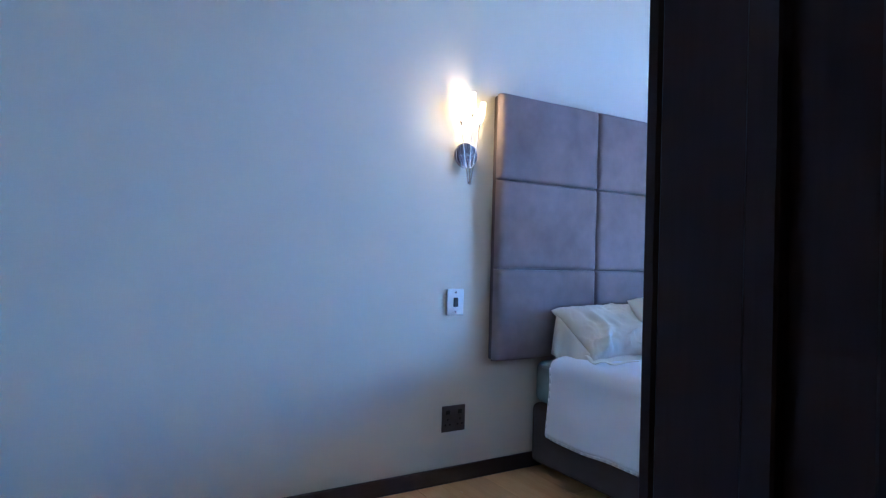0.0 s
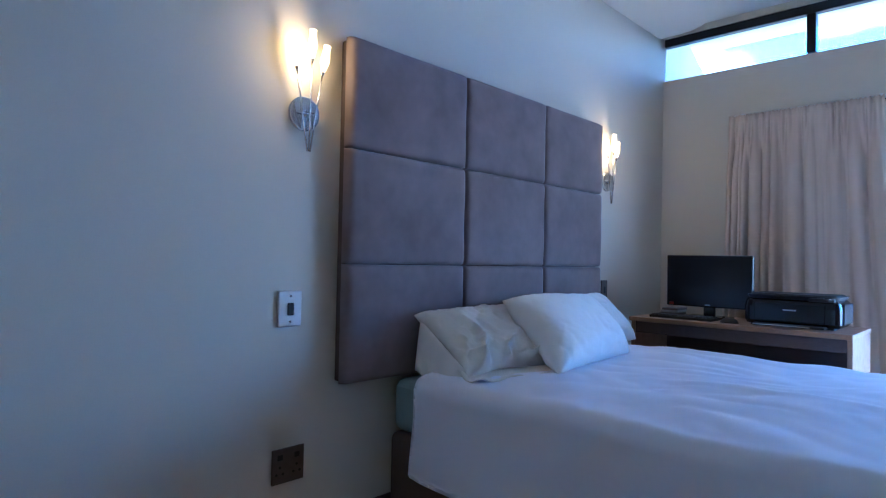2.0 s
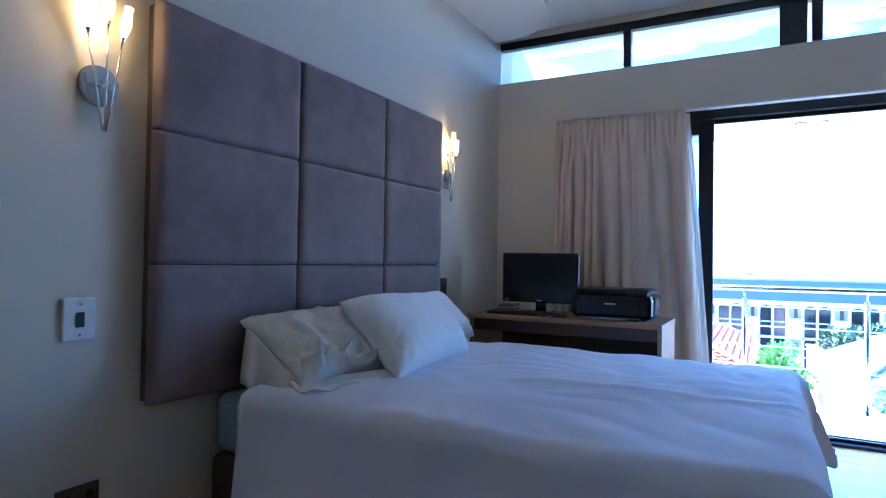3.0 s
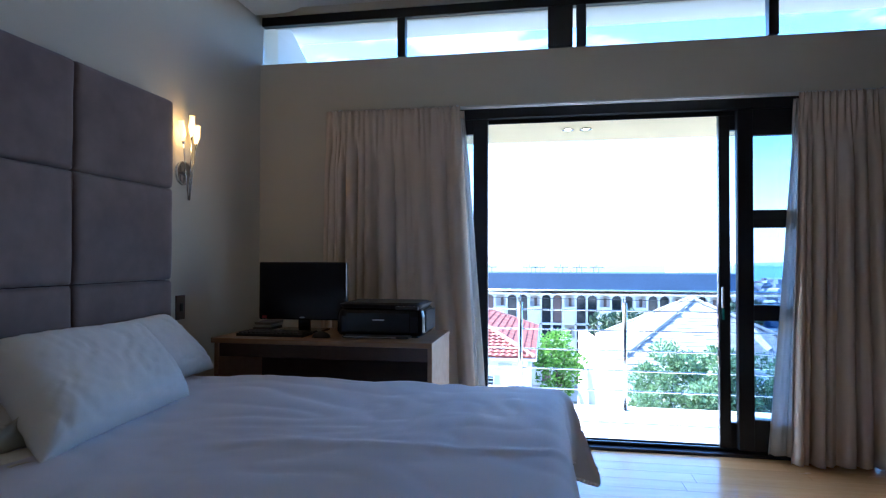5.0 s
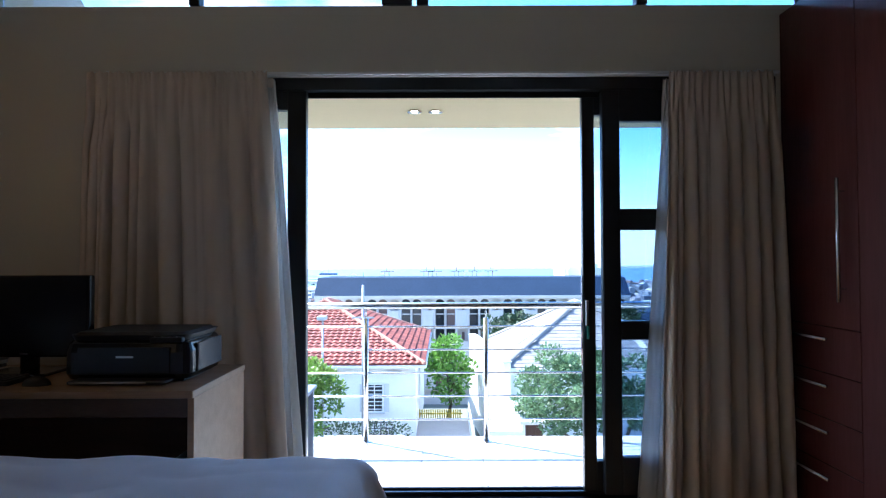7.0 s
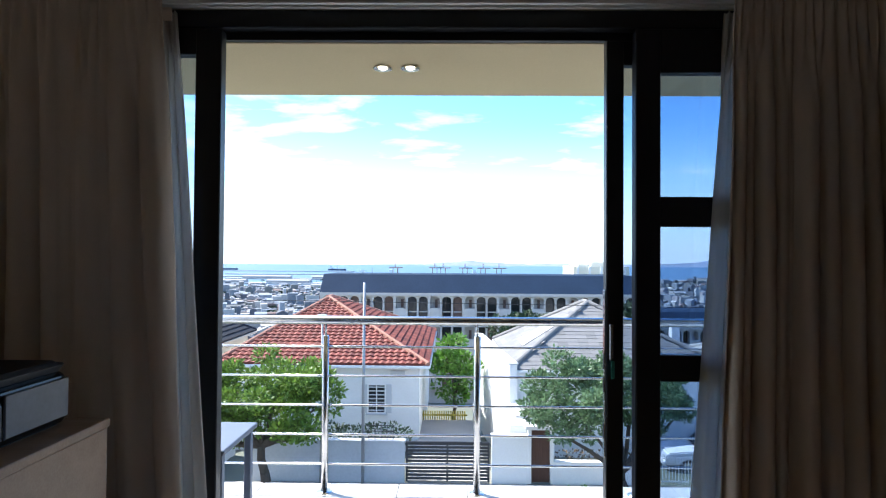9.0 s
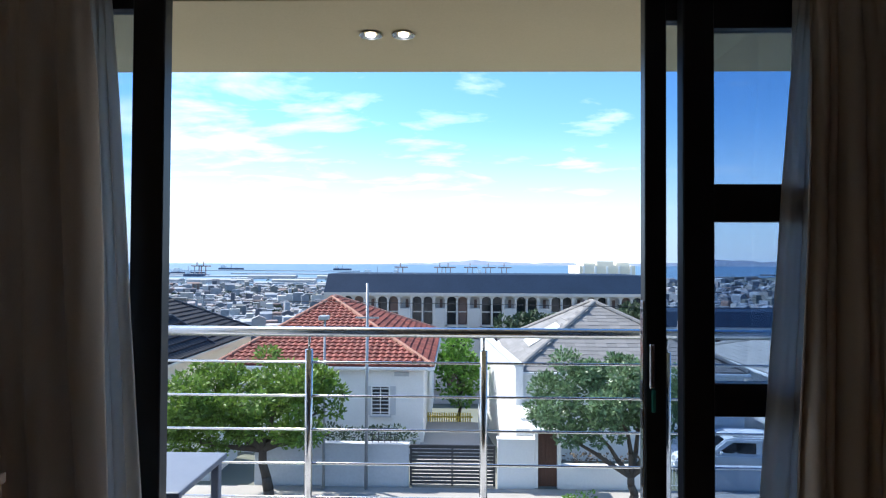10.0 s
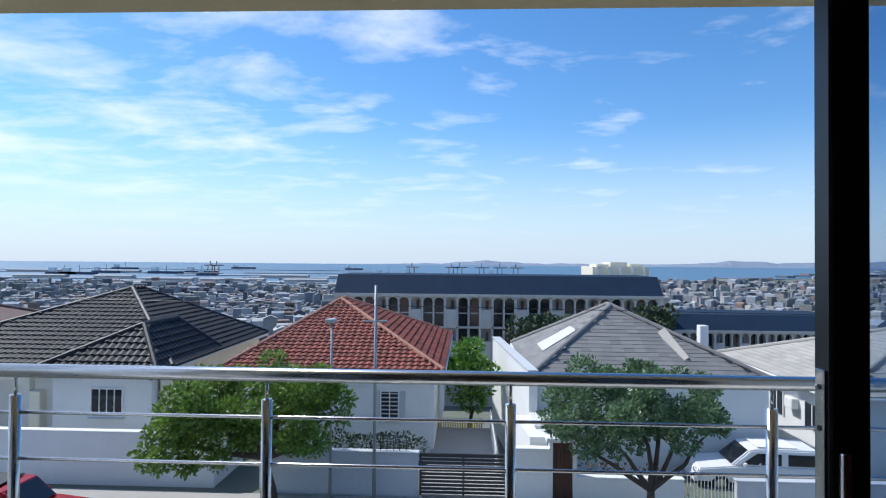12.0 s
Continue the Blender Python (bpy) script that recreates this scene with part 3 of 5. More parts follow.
def pillow(corners, h, seed, material, label, crease=0.010, rest=0.670, drape=0.0):
    """Cushion spanned by its four corners (upper left, upper right, lower right, lower left), flattened where it rests."""
    n = 72
    A, B, C, D = map(Vector, corners)
    nrm = (B - A + C - D).cross(D - A + C - B).normalized()
    if nrm.z < 0:
        nrm = -nrm
    rnd = random.Random(seed)
    off = Vector((rnd.uniform(0, 20), rnd.uniform(0, 20), rnd.uniform(0, 20)))
    mid = (A + B + C + D) / 4
    bm = bmesh.new()
    for side in (1, -1):
        g = []
        for j in range(n + 1):
            row = []
            for i in range(n + 1):
                u, v = math.sin((2 * i / n - 1) * math.pi / 2), math.sin((2 * j / n - 1) * math.pi / 2)
                e = max(0.0, (1 - abs(u) ** 4.0) * (1 - abs(v) ** 4.0)) ** 0.5
                up = u * (1 - 0.085 * (1 - v * v) * abs(u) ** 3)
                vp = v * (1 - 0.085 * (1 - u * u) * abs(v) ** 3)
                p = A.lerp(B, up * 0.5 + 0.5).lerp(D.lerp(C, up * 0.5 + 0.5), vp * 0.5 + 0.5)
                wx = noise.noise(Vector((u * 1.3, v * 1.3, side)) + off)
                fold = noise.noise(Vector((u * 4.2 + 1.6 * wx + v * 0.8, v * 1.5 - u * 0.6 + wx, side)) + off * 1.7)
                fold2 = noise.noise(Vector((u * 8.5 - 2.0 * wx, v * 3.2 + u * 2.0, side)) + off * 0.6)
                pull = noise.noise(Vector((u * 11, v * 2.0, 3 * side)) + off) * abs(v) ** 2
                c = crease * (0.5 * wx - 1.1 * (1 - min(1, abs(fold) * 3.5)) ** 2 - 0.6 * (1 - min(1, abs(fold2) * 3)) ** 2 + 0.7 * pull) * min(1, e * 1.8)
                if drape:
                    w1 = u * 5.5 + v * 1.6 + 2.4 * wx
                    w2 = u * 9.5 - v * 2.4 + 3.0 * noise.noise(Vector((u * 2, v * 2, 9)) + off)
                    c += drape * (0.9 * (1 - abs(math.sin(w1))) ** 2 * (0.4 + 0.6 * max(0, v + 0.4)) + 0.6 * (1 - abs(math.sin(w2))) ** 3 * max(0, v + 0.2)) * min(1, e * 2.0)
                p = p + nrm * (side * e * h * (0.62 if side > 0 else 0.38) + c)
                p.z = max(p.z, rest + 0.003 * (1 + side))
                p.x = max(p.x, 0.112)
                row.append(bm.verts.new(p - mid))
            g.append(row)
        for j in range(n):
            for i in range(n):
                q = (g[j][i], g[j + 1][i], g[j + 1][i + 1], g[j][i + 1])
                bm.faces.new(q if side > 0 else q[::-1])
    bmesh.ops.remove_doubles(bm, verts=bm.verts[:], dist=0.0006)
    bmesh.ops.recalc_face_normals(bm, faces=bm.faces[:])
    ob = new("pillow", mesh_of("pillow", bm, material, True))
    ob.location = mid
    return tagged(ob, label, "pillow", "pillows on the bed")


def flap(a, b, out, drop, seed, ripples, floor_z):
    """Loose, rippled end of a pillowcase hanging from the line a to b."""
    rnd = random.Random(seed)
    off = Vector((rnd.uniform(0, 20), rnd.uniform(0, 20), 0))
    a, b, out = Vector(a), Vector(b), Vector(out)
    bm = bmesh.new()
    g = []
    for j in range(13):
        v = j / 12
        row = []
        for i in range(61):
            u = i / 60
            wv = math.sin(2 * math.pi * ripples * u + 2.5 * noise.noise(Vector((u * 3, v, 0)) + off))
            p = a.lerp(b, u) + out * (v * (0.75 + 0.4 * noise.noise(Vector((u * 4, 0, 5)) + off))) + Vector((0.3, 0.1, 1)) * (0.011 * v * wv) - Vector((0, 0, drop * v ** 1.4))
            p.z = max(p.z, floor_z + 0.007 * v * (1 + wv))
            row.append(bm.verts.new(p))
        g.append(row)
    for j in range(12):
        for i in range(60):
            bm.faces.new((g[j][i], g[j + 1][i], g[j + 1][i + 1], g[j][i + 1]))
    return bm


satin = pillow(((0.118, -2.88, 0.905), (0.118, -2.24, 0.895), (0.58, -2.24, 0.685), (0.48, -2.91, 0.675)), 0.155, 4, M_PILLOW2,
               "creased cream satin pillow leaning on the headboard", 0.010, drape=0.040)
thicken(part("case_end", flap((0.15, -2.865, 0.885), (0.47, -2.895, 0.69), (0.045, -0.075, -0.02), 0.19, 6, 3, 0.634), M_PILLOW2, satin, "loose open end of the satin case", smooth=True), 0.003)
thicken(part("case_hem", flap((0.42, -2.91, 0.70), (0.60, -2.45, 0.70), (0.15, -0.05, 0.0), 0.06, 8, 3, 0.674), M_PILLOW2, satin, "rumpled hem of the satin case", smooth=True), 0.003)
pillow(((0.125, -1.93, 0.93), (0.12, -1.25, 0.955), (0.37, -1.20, 0.685), (0.42, -1.93, 0.685)), 0.16, 7, M_PILLOW, "plain white pillow leaning on the headboard", 0.005)
pillow(((0.315, -2.49, 0.968), (0.25, -1.62, 0.935), (0.62, -1.79, 0.69), (0.70, -2.59, 0.685)), 0.20, 11, M_PILLOW, "plump white pillow propped in front of the others", 0.0055)

# ---- wardrobe ----
def wardrobe_unit(y0, y1, drawers):
    w = thing("wardrobe_unit", (4.5, (y0 + y1) / 2, 0), "dark mahogany wardrobe unit with long steel handles" if not drawers else
              "dark mahogany wardrobe unit with four drawers below a door", "wardrobe", "built-in wardrobe")
    part("body", bx((4.222, y0 + 0.001, 0.0), (4.845, y1 - 0.001, 2.60), 0.002), M_DARKWOOD, w)
    g = 0.002
    if drawers:
        lev = (0.10, 0.315, 0.53, 0.745, 0.965)
        for a, b in zip(lev, lev[1:]):
            d = part("drawer_front", bx((4.20, y0 + g, a + g), (4.221, y1 - g, b - g), 0.002), M_DARKWOOD, w)
            zc = b - 0.055
            part("handle", rod((4.172, y1 - 0.08, zc), (4.172, y1 - 0.38, zc), 0.0075, 12), M_STEEL, d, smooth=True)
            for yy in (y1 - 0.11, y1 - 0.35):
                part("handle_stem", rod((4.172, yy, zc), (4.200, yy, zc), 0.004, 8), M_STEEL, d)
        z0 = 0.965
    else:
        z0 = 0.10
    d = part("door", bx((4.20, y0 + g, z0 + g), (4.221, y1 - g, 2.598), 0.002), M_DARKWOOD, w)
    yh = y0 + 0.085 if drawers else y0 + 0.06
    part("handle", rod((4.166, yh, 1.09), (4.166, yh, 1.65), 0.0085, 12), M_STEEL, d, smooth=True)
    for zz in (1.15, 1.59):
        part("handle_stem", rod((4.166, yh, zz), (4.200, yh, zz), 0.004, 8), M_STEEL, d)
    part("plinth", bx((4.215, y0 + 0.002, 0.0), (4.224, y1 - 0.002, 0.098)), M_DARKWOOD, w)
    return w


wardrobe_unit(-0.575, -0.003, True)
for i in range(5):
    wardrobe_unit(-0.575 - 0.6 * (i + 1), -0.575 - 0.6 * i, False)

M_BAG = mat("dark_blue_luggage_fabric", (0.016, 0.020, 0.036), 0.7, vary=0.2, scale=8, fine=300, bump=0.2, depth=0.002)
bag = thing("suitcase", (4.5, -0.35, 2.60), "dark navy soft suitcase lying on the wardrobe", "suitcase")
part("shell", bx((4.245, -0.75, 2.602), (4.80, -0.03, 2.92), 0.05, 5), M_BAG, bag)
bm = bmesh.new()
prev = None
for i in range(13):
    a = math.pi * i / 12
    q = Vector((4.238, -0.20 - 0.10 * math.cos(a), 2.70 + 0.13 * math.sin(a)))
    if prev is not None:
        bm_rod(bm, prev, q, 0.007, 8)
    prev = q
part("handle", bm, M_BLACKM, bag, smooth=True)

# ---- desk and what stands on it ----
ZD = 0.80
desk = thing("desk", (0.83, -0.62, 0), "oak veneer writing desk in front of the curtain", "desk")
part("desktop", bx((0.19, -0.935, ZD - 0.028), (1.458, -0.35, ZD), 0.004, 2), M_DESK, desk)
part("side_panel", bx((1.430, -0.915, 0), (1.455, -0.36, ZD - 0.028), 0.002), M_DESK, desk)
part("side_panel", bx((0.20, -0.915, 0), (0.225, -0.36, ZD - 0.028), 0.002), M_DESK, desk)
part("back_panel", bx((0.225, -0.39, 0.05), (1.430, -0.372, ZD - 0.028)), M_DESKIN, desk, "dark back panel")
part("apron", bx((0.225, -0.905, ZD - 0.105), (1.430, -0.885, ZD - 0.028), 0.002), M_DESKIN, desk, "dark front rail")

mon = thing("monitor", (0.58, -0.55, ZD), "black flat computer monitor switched off on the desk", "monitor")
part("bezel", bx((0.300, -0.585, 0.872), (0.865, -0.545, 1.225), 0.008, 2), M_BLACK, mon)
part("screen", bx((0.316, -0.5875, 0.905), (0.849, -0.5845, 1.209)), M_SCREEN, mon, "dark screen")
part("neck", bx((0.545, -0.56, 0.812), (0.62, -0.53, 0.90), 0.008, 2), M_BLACK, mon)
part("stand_base", bx((0.44, -0.66, ZD), (0.72, -0.47, 0.813), 0.006, 2), M_BLACK, mon)
part("brand_mark", bx((0.565, -0.5865, 0.884), (0.60, -0.5845, 0.891)), M_STEEL, mon, "small grey mark")
part("sticker", bx((0.322, -0.5865, 0.880), (0.352, -0.5845, 0.896)), mat("red_sticker", (0.35, 0.03, 0.02), 0.5), mon, "small red sticker")

kb = thing("keyboard", (0.47, -0.76, ZD), "black computer keyboard on the desk", "keyboard")
part("tray", bx((0.29, -0.84, ZD), (0.70, -0.69, ZD + 0.018), 0.005, 2), M_BLACKM, kb)
for r in range(5):
    for c in range(15):
        x0 = 0.303 + c * 0.0260
        y0 = -0.832 + r * 0.0275
        part("key", bx((x0, y0, ZD + 0.018), (x0 + 0.022, y0 + 0.023, ZD + 0.024), 0.002), M_BLACKM, kb)
ms = thing("mouse", (0.80, -0.80, ZD), "small black computer mouse on the desk", "mouse")
bm = bmesh.new()
bmesh.ops.create_uvsphere(bm, u_segments=20, v_segments=10, radius=1, matrix=Matrix.Translation((0.80, -0.82, ZD)) @ Matrix.Diagonal((0.055, 0.034, 0.036, 1)))
bmesh.ops.bisect_plane(bm, geom=bm.verts[:] + bm.edges[:] + bm.faces[:], plane_co=(0, 0, ZD + 0.001), plane_no=(0, 0, -1), clear_outer=True)
part("shell", bm, M_BLACKM, ms, smooth=True)
part("wheel", rod((0.766, -0.823, ZD + 0.033), (0.766, -0.817, ZD + 0.033), 0.008, 12), M_BLACK, ms)
for k, (z, col, lab) in enumerate(((0.0, (0.10, 0.09, 0.085), "dark"), (0.017, (0.42, 0.40, 0.37), "pale"), (0.032, (0.16, 0.14, 0.13), "brown"))):
    b = thing("book", (0.34, -0.40, ZD + z), f"thin {lab} paperback lying in a stack on the desk", "book", "stacked books")
    part("cover", bx((0.235 + 0.006 * k, -0.54, ZD + z), (0.36, -0.38 + 0.008 * k, ZD + z + 0.015), 0.002), mat(f"{lab}_book_cover", col, 0.5), b)

prn = thing("printer", (1.12, -0.60, ZD), "black all-in-one inkjet printer on the desk", "printer")


def rounded_block(x0, x1, y0, y1, z0, z1, rad, taper):
    """Block with well rounded upright corners, drawn in towards the top."""
    bm = bmesh.new()
    rings = []
    for z, k in ((z0, 0.012), (z0 + 0.02, 0.0), (z0 + (z1 - z0) * 0.7, 0.0), (z1 - 0.012, taper), (z1, taper + 0.014)):
        ring = []
        for cx, cy, a0 in ((x1 - rad, y1 - rad, 0), (x0 + rad, y1 - rad, 90), (x0 + rad, y0 + rad, 180), (x1 - rad, y0 + rad, 270)):
            for i in range(7):
                a = radians(a0 + 15 * i)
                ring.append(bm.verts.new((cx + (rad - k) * math.cos(a), cy + (rad - k) * math.sin(a), z)))
        rings.append(ring)
    m = len(rings[0])
    for p, q in zip(rings, rings[1:]):
        for i in range(m):
            bm.faces.new((p[i], p[(i + 1) % m], q[(i + 1) % m], q[i]))
    bm.faces.new(rings[0][::-1])
    bm.faces.new(rings[-1])
    return bm


part("housing", rounded_block(0.862, 1.375, -0.775, -0.40, ZD + 0.012, ZD + 0.165, 0.055, 0.010), M_BLACK, prn)
part("scanner_lid", rounded_block(0.872, 1.365, -0.760, -0.405, ZD + 0.166, ZD + 0.196, 0.055, 0.012), M_BLACKM, prn)
part("paper_door", bx((0.93, -0.7785, ZD + 0.035), (1.30, -0.774, ZD + 0.140), 0.002), M_BLACK, prn)
part("output_tray", bx((0.93, -0.845, ZD + 0.006), (1.31, -0.74, ZD + 0.018), 0.004), M_BLACKM, prn)
part("tray_trim", bx((0.94, -0.848, ZD + 0.010), (1.24, -0.8455, ZD + 0.017)), M_STEEL, prn, "silver trim line")
part("logo_mark", bx((1.085, -0.7800, ZD + 0.098), (1.155, -0.7785, ZD + 0.106)), M_STEEL, prn, "small grey mark")
# grey base colour paints the window's reflection on the glossy side
part("side_cover", bx((1.372, -0.70, ZD + 0.03), (1.381, -0.44, ZD + 0.150), 0.004), mat("gloss_plastic_painted_sheen", (0.10, 0.105, 0.115), 0.2, bump=0), prn, "glossy side cover with the window's reflection in its grey")
part("control_panel", bx((1.215, -0.772, ZD + 0.158), (1.345, -0.742, ZD + 0.178), 0.004), M_BLACKM, prn)
for i in range(4):
    part("button", rod((1.232 + i * 0.03, -0.757, ZD + 0.178), (1.232 + i * 0.03, -0.757, ZD + 0.181), 0.008, 12), M_STEEL, prn)
part("underside", bx((0.90, -0.74, ZD), (1.34, -0.43, ZD + 0.014)), M_BLACKM, prn)
bm = bmesh.new()
prev = None
for i in range(15):
    f = i / 14
    q = Vector((0.80 + 0.06 * f, -0.46 - 0.05 * f, ZD + 0.008 + 0.13 * math.sin(math.pi * f) * (1 - 0.5 * f)))
    if prev is not None:
        bm_rod(bm, prev, q, 0.006, 8)
    prev = q
cable = part("power_cable", bm, M_WHITEP, None, smooth=True)
tagged(cable, "white cable looping down behind the printer", "cable")

pc = thing("computer_tower", (1.32, -0.65, 0), "black computer tower standing under the desk", "computer")
part("case", bx((1.22, -0.86, 0.0), (1.41, -0.44, 0.43), 0.008, 2), M_BLACKM, pc)
part("front_panel", bx((1.222, -0.875, 0.01), (1.408, -0.86, 0.42), 0.006, 2), M_BLACK, pc)
part("drive_slot", bx((1.245, -0.8775, 0.36), (1.385, -0.8745, 0.395), 0.001), M_BLACKM, pc)
part("power_button", rod((1.315, -0.879, 0.30), (1.315, -0.874, 0.30), 0.009, 14), M_STEEL, pc)

# ---- wall fittings ----
def shade_bm(a, up, profile, seg=16):
    """Turned glass shade on the axis from a along up; profile holds (height, radius)."""
    q = up.to_track_quat("Z", "Y").to_matrix()
    bm = bmesh.new()
    rings = []
    for h, rad in profile:
        rings.append([bm.verts.new(a + q @ Vector((rad * math.cos(2 * math.pi * i / seg), rad * math.sin(2 * math.pi * i / seg), h))) for i in range(seg)])
    for p, n in zip(rings, rings[1:]):
        for i in range(seg):
            bm.faces.new((p[i], p[(i + 1) % seg], n[(i + 1) % seg], n[i]))
    bm.faces.new(rings[0][::-1])
    bm.faces.new(rings[-1])
    return bm


def sconce(y):
    zc = 1.732
    s = thing("wall_sconce", (0.0, y, zc), "brushed steel wall sconce with three lit glass shades", "wall lamp", "bedside sconces")
    part("wall_plate", rod((0.001, y, zc), (0.020, y, zc), 0.066, 48), M_CHROME, s)
    part("plate_rim", rod((0.001, y, zc), (0.008, y, zc), 0.069, 48), M_CHROME, s)
    part("boss", rod((0.018, y, zc), (0.036, y, zc), 0.012, 16), M_CHROME, s)
    foot = Vector((0.042, y + 0.004, zc - 0.155))
    for dy, dx, dz in ((-0.062, 0.004, 0.168), (0.0, 0.014, 0.212), (0.058, 0.004, 0.172)):
        tip = Vector((0.044 + dx, y + dy, zc + dz))
        stem = part("stem", rod(foot + Vector((dx * 0.2, dy * 0.10, 0)), tip, 0.0036, 10), M_CHROME, s, smooth=True)
        up = (tip - foot).normalized()
        part("socket_cup", rod(tip - up * 0.012, tip + up * 0.003, 0.0065, 14, 0.009), M_CHROME, stem)
        part("glass_shade", shade_bm(tip + up * 0.003, up, ((0, 0.008), (0.022, 0.014), (0.048, 0.0195), (0.075, 0.016), (0.100, 0.013), (0.112, 0.0155))),
             M_SHADE, stem, "glowing frosted glass shade", smooth=True)
    part("clasp", rod((0.034, y - 0.030, zc), (0.034, y + 0.030, zc), 0.0045, 10), M_CHROME, s)
    lamp = bpy.data.lights.new("sconce_glow", "POINT")
    lamp.energy, lamp.color, lamp.shadow_soft_size = 0.17, (1.0, 0.58, 0.20), 0.022
    lo = new("bulb", lamp)
    lo.parent = s
    lo.location = (0.092, -0.034, 0.222)
    return s


sconce(-3.409)
sconce(-0.932)

sw = thing("light_switch", (0.0, -3.452, 0.95), "white single rocker light switch on the wall", "light switch")
part("plate", bx((0.001, -3.504, 0.881), (0.014, -3.399, 1.022), 0.005, 2), M_WHITEP, sw)
part("rocker", bx((0.014, -3.465, 0.926), (0.019, -3.437, 0.975), 0.002), M_BLACKM, sw, "black rocker")
for z in (0.901, 1.002):
    part("screw", rod((0.014, -3.451, z), (0.0155, -3.451, z), 0.005, 10), M_STEEL, sw)
so = thing("wall_socket", (0.0, -3.438, 0.338), "dark bronze double wall socket with switches", "wall socket")
part("plate", bx((0.001, -3.511, 0.268), (0.009, -3.368, 0.405), 0.003, 2), M_BRONZE, so)
for yy in (-3.477, -3.402):
    part("switch", bx((0.009, yy - 0.012, 0.360), (0.013, yy + 0.012, 0.382), 0.002), M_BLACKM, so)
    for dy, dz in ((0, 0.333), (-0.014, 0.306), (0.014, 0.306)):
        part("pin_hole", rod((0.0085, yy + dy, dz), (0.0097, yy + dy, dz), 0.0055, 12), M_BLACKM, so)
s2 = thing("light_switch", (0.0, -0.944, 0.969), "dark bronze light switch beside the bed", "light switch")
part("plate", bx((0.001, -0.986, 0.900), (0.010, -0.903, 1.038), 0.003, 2), M_BRONZE, s2)
part("rocker", bx((0.010, -0.957, 0.946), (0.015, -0.932, 0.992), 0.002), M_BLACKM, s2)


# ---- materials of the outside ----
M_WHITE = mat("white_house_plaster", (0.82, 0.82, 0.80), 0.85, vary=0.05, scale=0.7, fine=14, bump=0.15, depth=0.02)
M_CREAM = mat("cream_house_plaster", (0.80, 0.75, 0.61), 0.85, vary=0.06, scale=0.7, fine=14, bump=0.15, depth=0.02)
M_GREYWALL = mat("grey_boundary_plaster", (0.56, 0.58, 0.60), 0.9, vary=0.09, scale=0.5, fine=10, bump=0.2, depth=0.02)
M_REDTILE = mat("red_clay_roof_tile", (0.26, 0.066, 0.042), 0.75, color2=(0.155, 0.040, 0.028), scale=3, fine=20, bump=0.2, random_obj=0.3)
M_REDTILE2 = mat("red_clay_roof_tile_field", (0.26, 0.066, 0.042), 0.75, color2=(0.155, 0.040, 0.028), scale=1.2, fine=20, bump=0.2, island=0.3)
M_BLKTILE = mat("charcoal_concrete_roof_tile", (0.018, 0.020, 0.025), 0.6, color2=(0.009, 0.010, 0.013), scale=3, fine=20, bump=0.2, random_obj=0.25)
M_BLKTILE2 = mat("charcoal_concrete_roof_field", (0.018, 0.020, 0.025), 0.6, color2=(0.009, 0.010, 0.013), scale=1.2, fine=20, bump=0.2, island=0.25)
M_GREYTILE = mat("weathered_grey_slate", (0.235, 0.225, 0.212), 0.7, color2=(0.19, 0.185, 0.178), scale=1.0, fine=12, bump=0.2, island=0.14)
M_BEIGETILE = mat("beige_fibre_roof", (0.46, 0.43, 0.38), 0.8, vary=0.12, scale=0.8, fine=12, bump=0.2, island=0.1)
M_RIDGE = mat("terracotta_ridge_cap", (0.44, 0.21, 0.14), 0.75, vary=0.15, scale=2, fine=20)
M_SLATE = mat("navy_blue_roof_sheet", (0.016, 0.036, 0.072), 0.85, spec=0.2, vary=0.12, scale=0.4, fine=6, bump=0.1)
M_APT = mat("pale_apartment_concrete", (0.60, 0.56, 0.53), 0.85, vary=0.06, scale=0.3, fine=6, bump=0.1)
# dark brown: shade of the flats' recesses put into colour; also a brown roof
M_APTDARK = mat("brown_roof_and_recess_shade", (0.20, 0.13, 0.11), 0.85, vary=0.15, scale=0.6, fine=8)
M_WINDARK = mat("dark_window_glass", (0.020, 0.026, 0.034), 0.12, vary=0.3, scale=0.6, fine=5, bump=0.0)
M_ASPHALT = mat("asphalt", (0.085, 0.084, 0.082), 0.9, vary=0.15, scale=0.5, fine=30, bump=0.3, depth=0.01)
M_PAVING = mat("concrete_paving", (0.42, 0.40, 0.37), 0.9, vary=0.1, scale=0.7, fine=18, bump=0.2)
M_BARK = mat("grey_brown_bark", (0.13, 0.10, 0.075), 0.9, vary=0.2, scale=4, fine=30, bump=0.6, depth=0.03, stretch=(3, 3, 0.6))
M_LEAF1 = mat("bright_green_leaves", (0.215, 0.33, 0.055), 0.5, color2=(0.10, 0.18, 0.028), scale=1.0, fine=9, bump=0, island=0.45)
M_LEAF2 = mat("grey_green_leaves", (0.205, 0.31, 0.155), 0.4, color2=(0.085, 0.145, 0.06), scale=1.0, fine=9, bump=0, island=0.5)
M_LEAF3 = mat("fresh_green_leaves", (0.17, 0.33, 0.045), 0.4, color2=(0.10, 0.22, 0.03), scale=1.0, fine=9, bump=0, island=0.4)
for lm in (M_LEAF1, M_LEAF2, M_LEAF3):
    woven(lm, 0.3)
M_LEAF4 = mat("dark_pine_needles", (0.050, 0.085, 0.032), 0.7, color2=(0.025, 0.045, 0.018), scale=0.8, fine=6, bump=0, island=0.4)
M_DOORB = mat("brown_garden_door", (0.095, 0.042, 0.026), 0.6, vary=0.15, scale=2, fine=20, stretch=(8, 8, 0.6))
M_GATE = mat("charcoal_slatted_gate", (0.045, 0.046, 0.05), 0.5, vary=0.1)
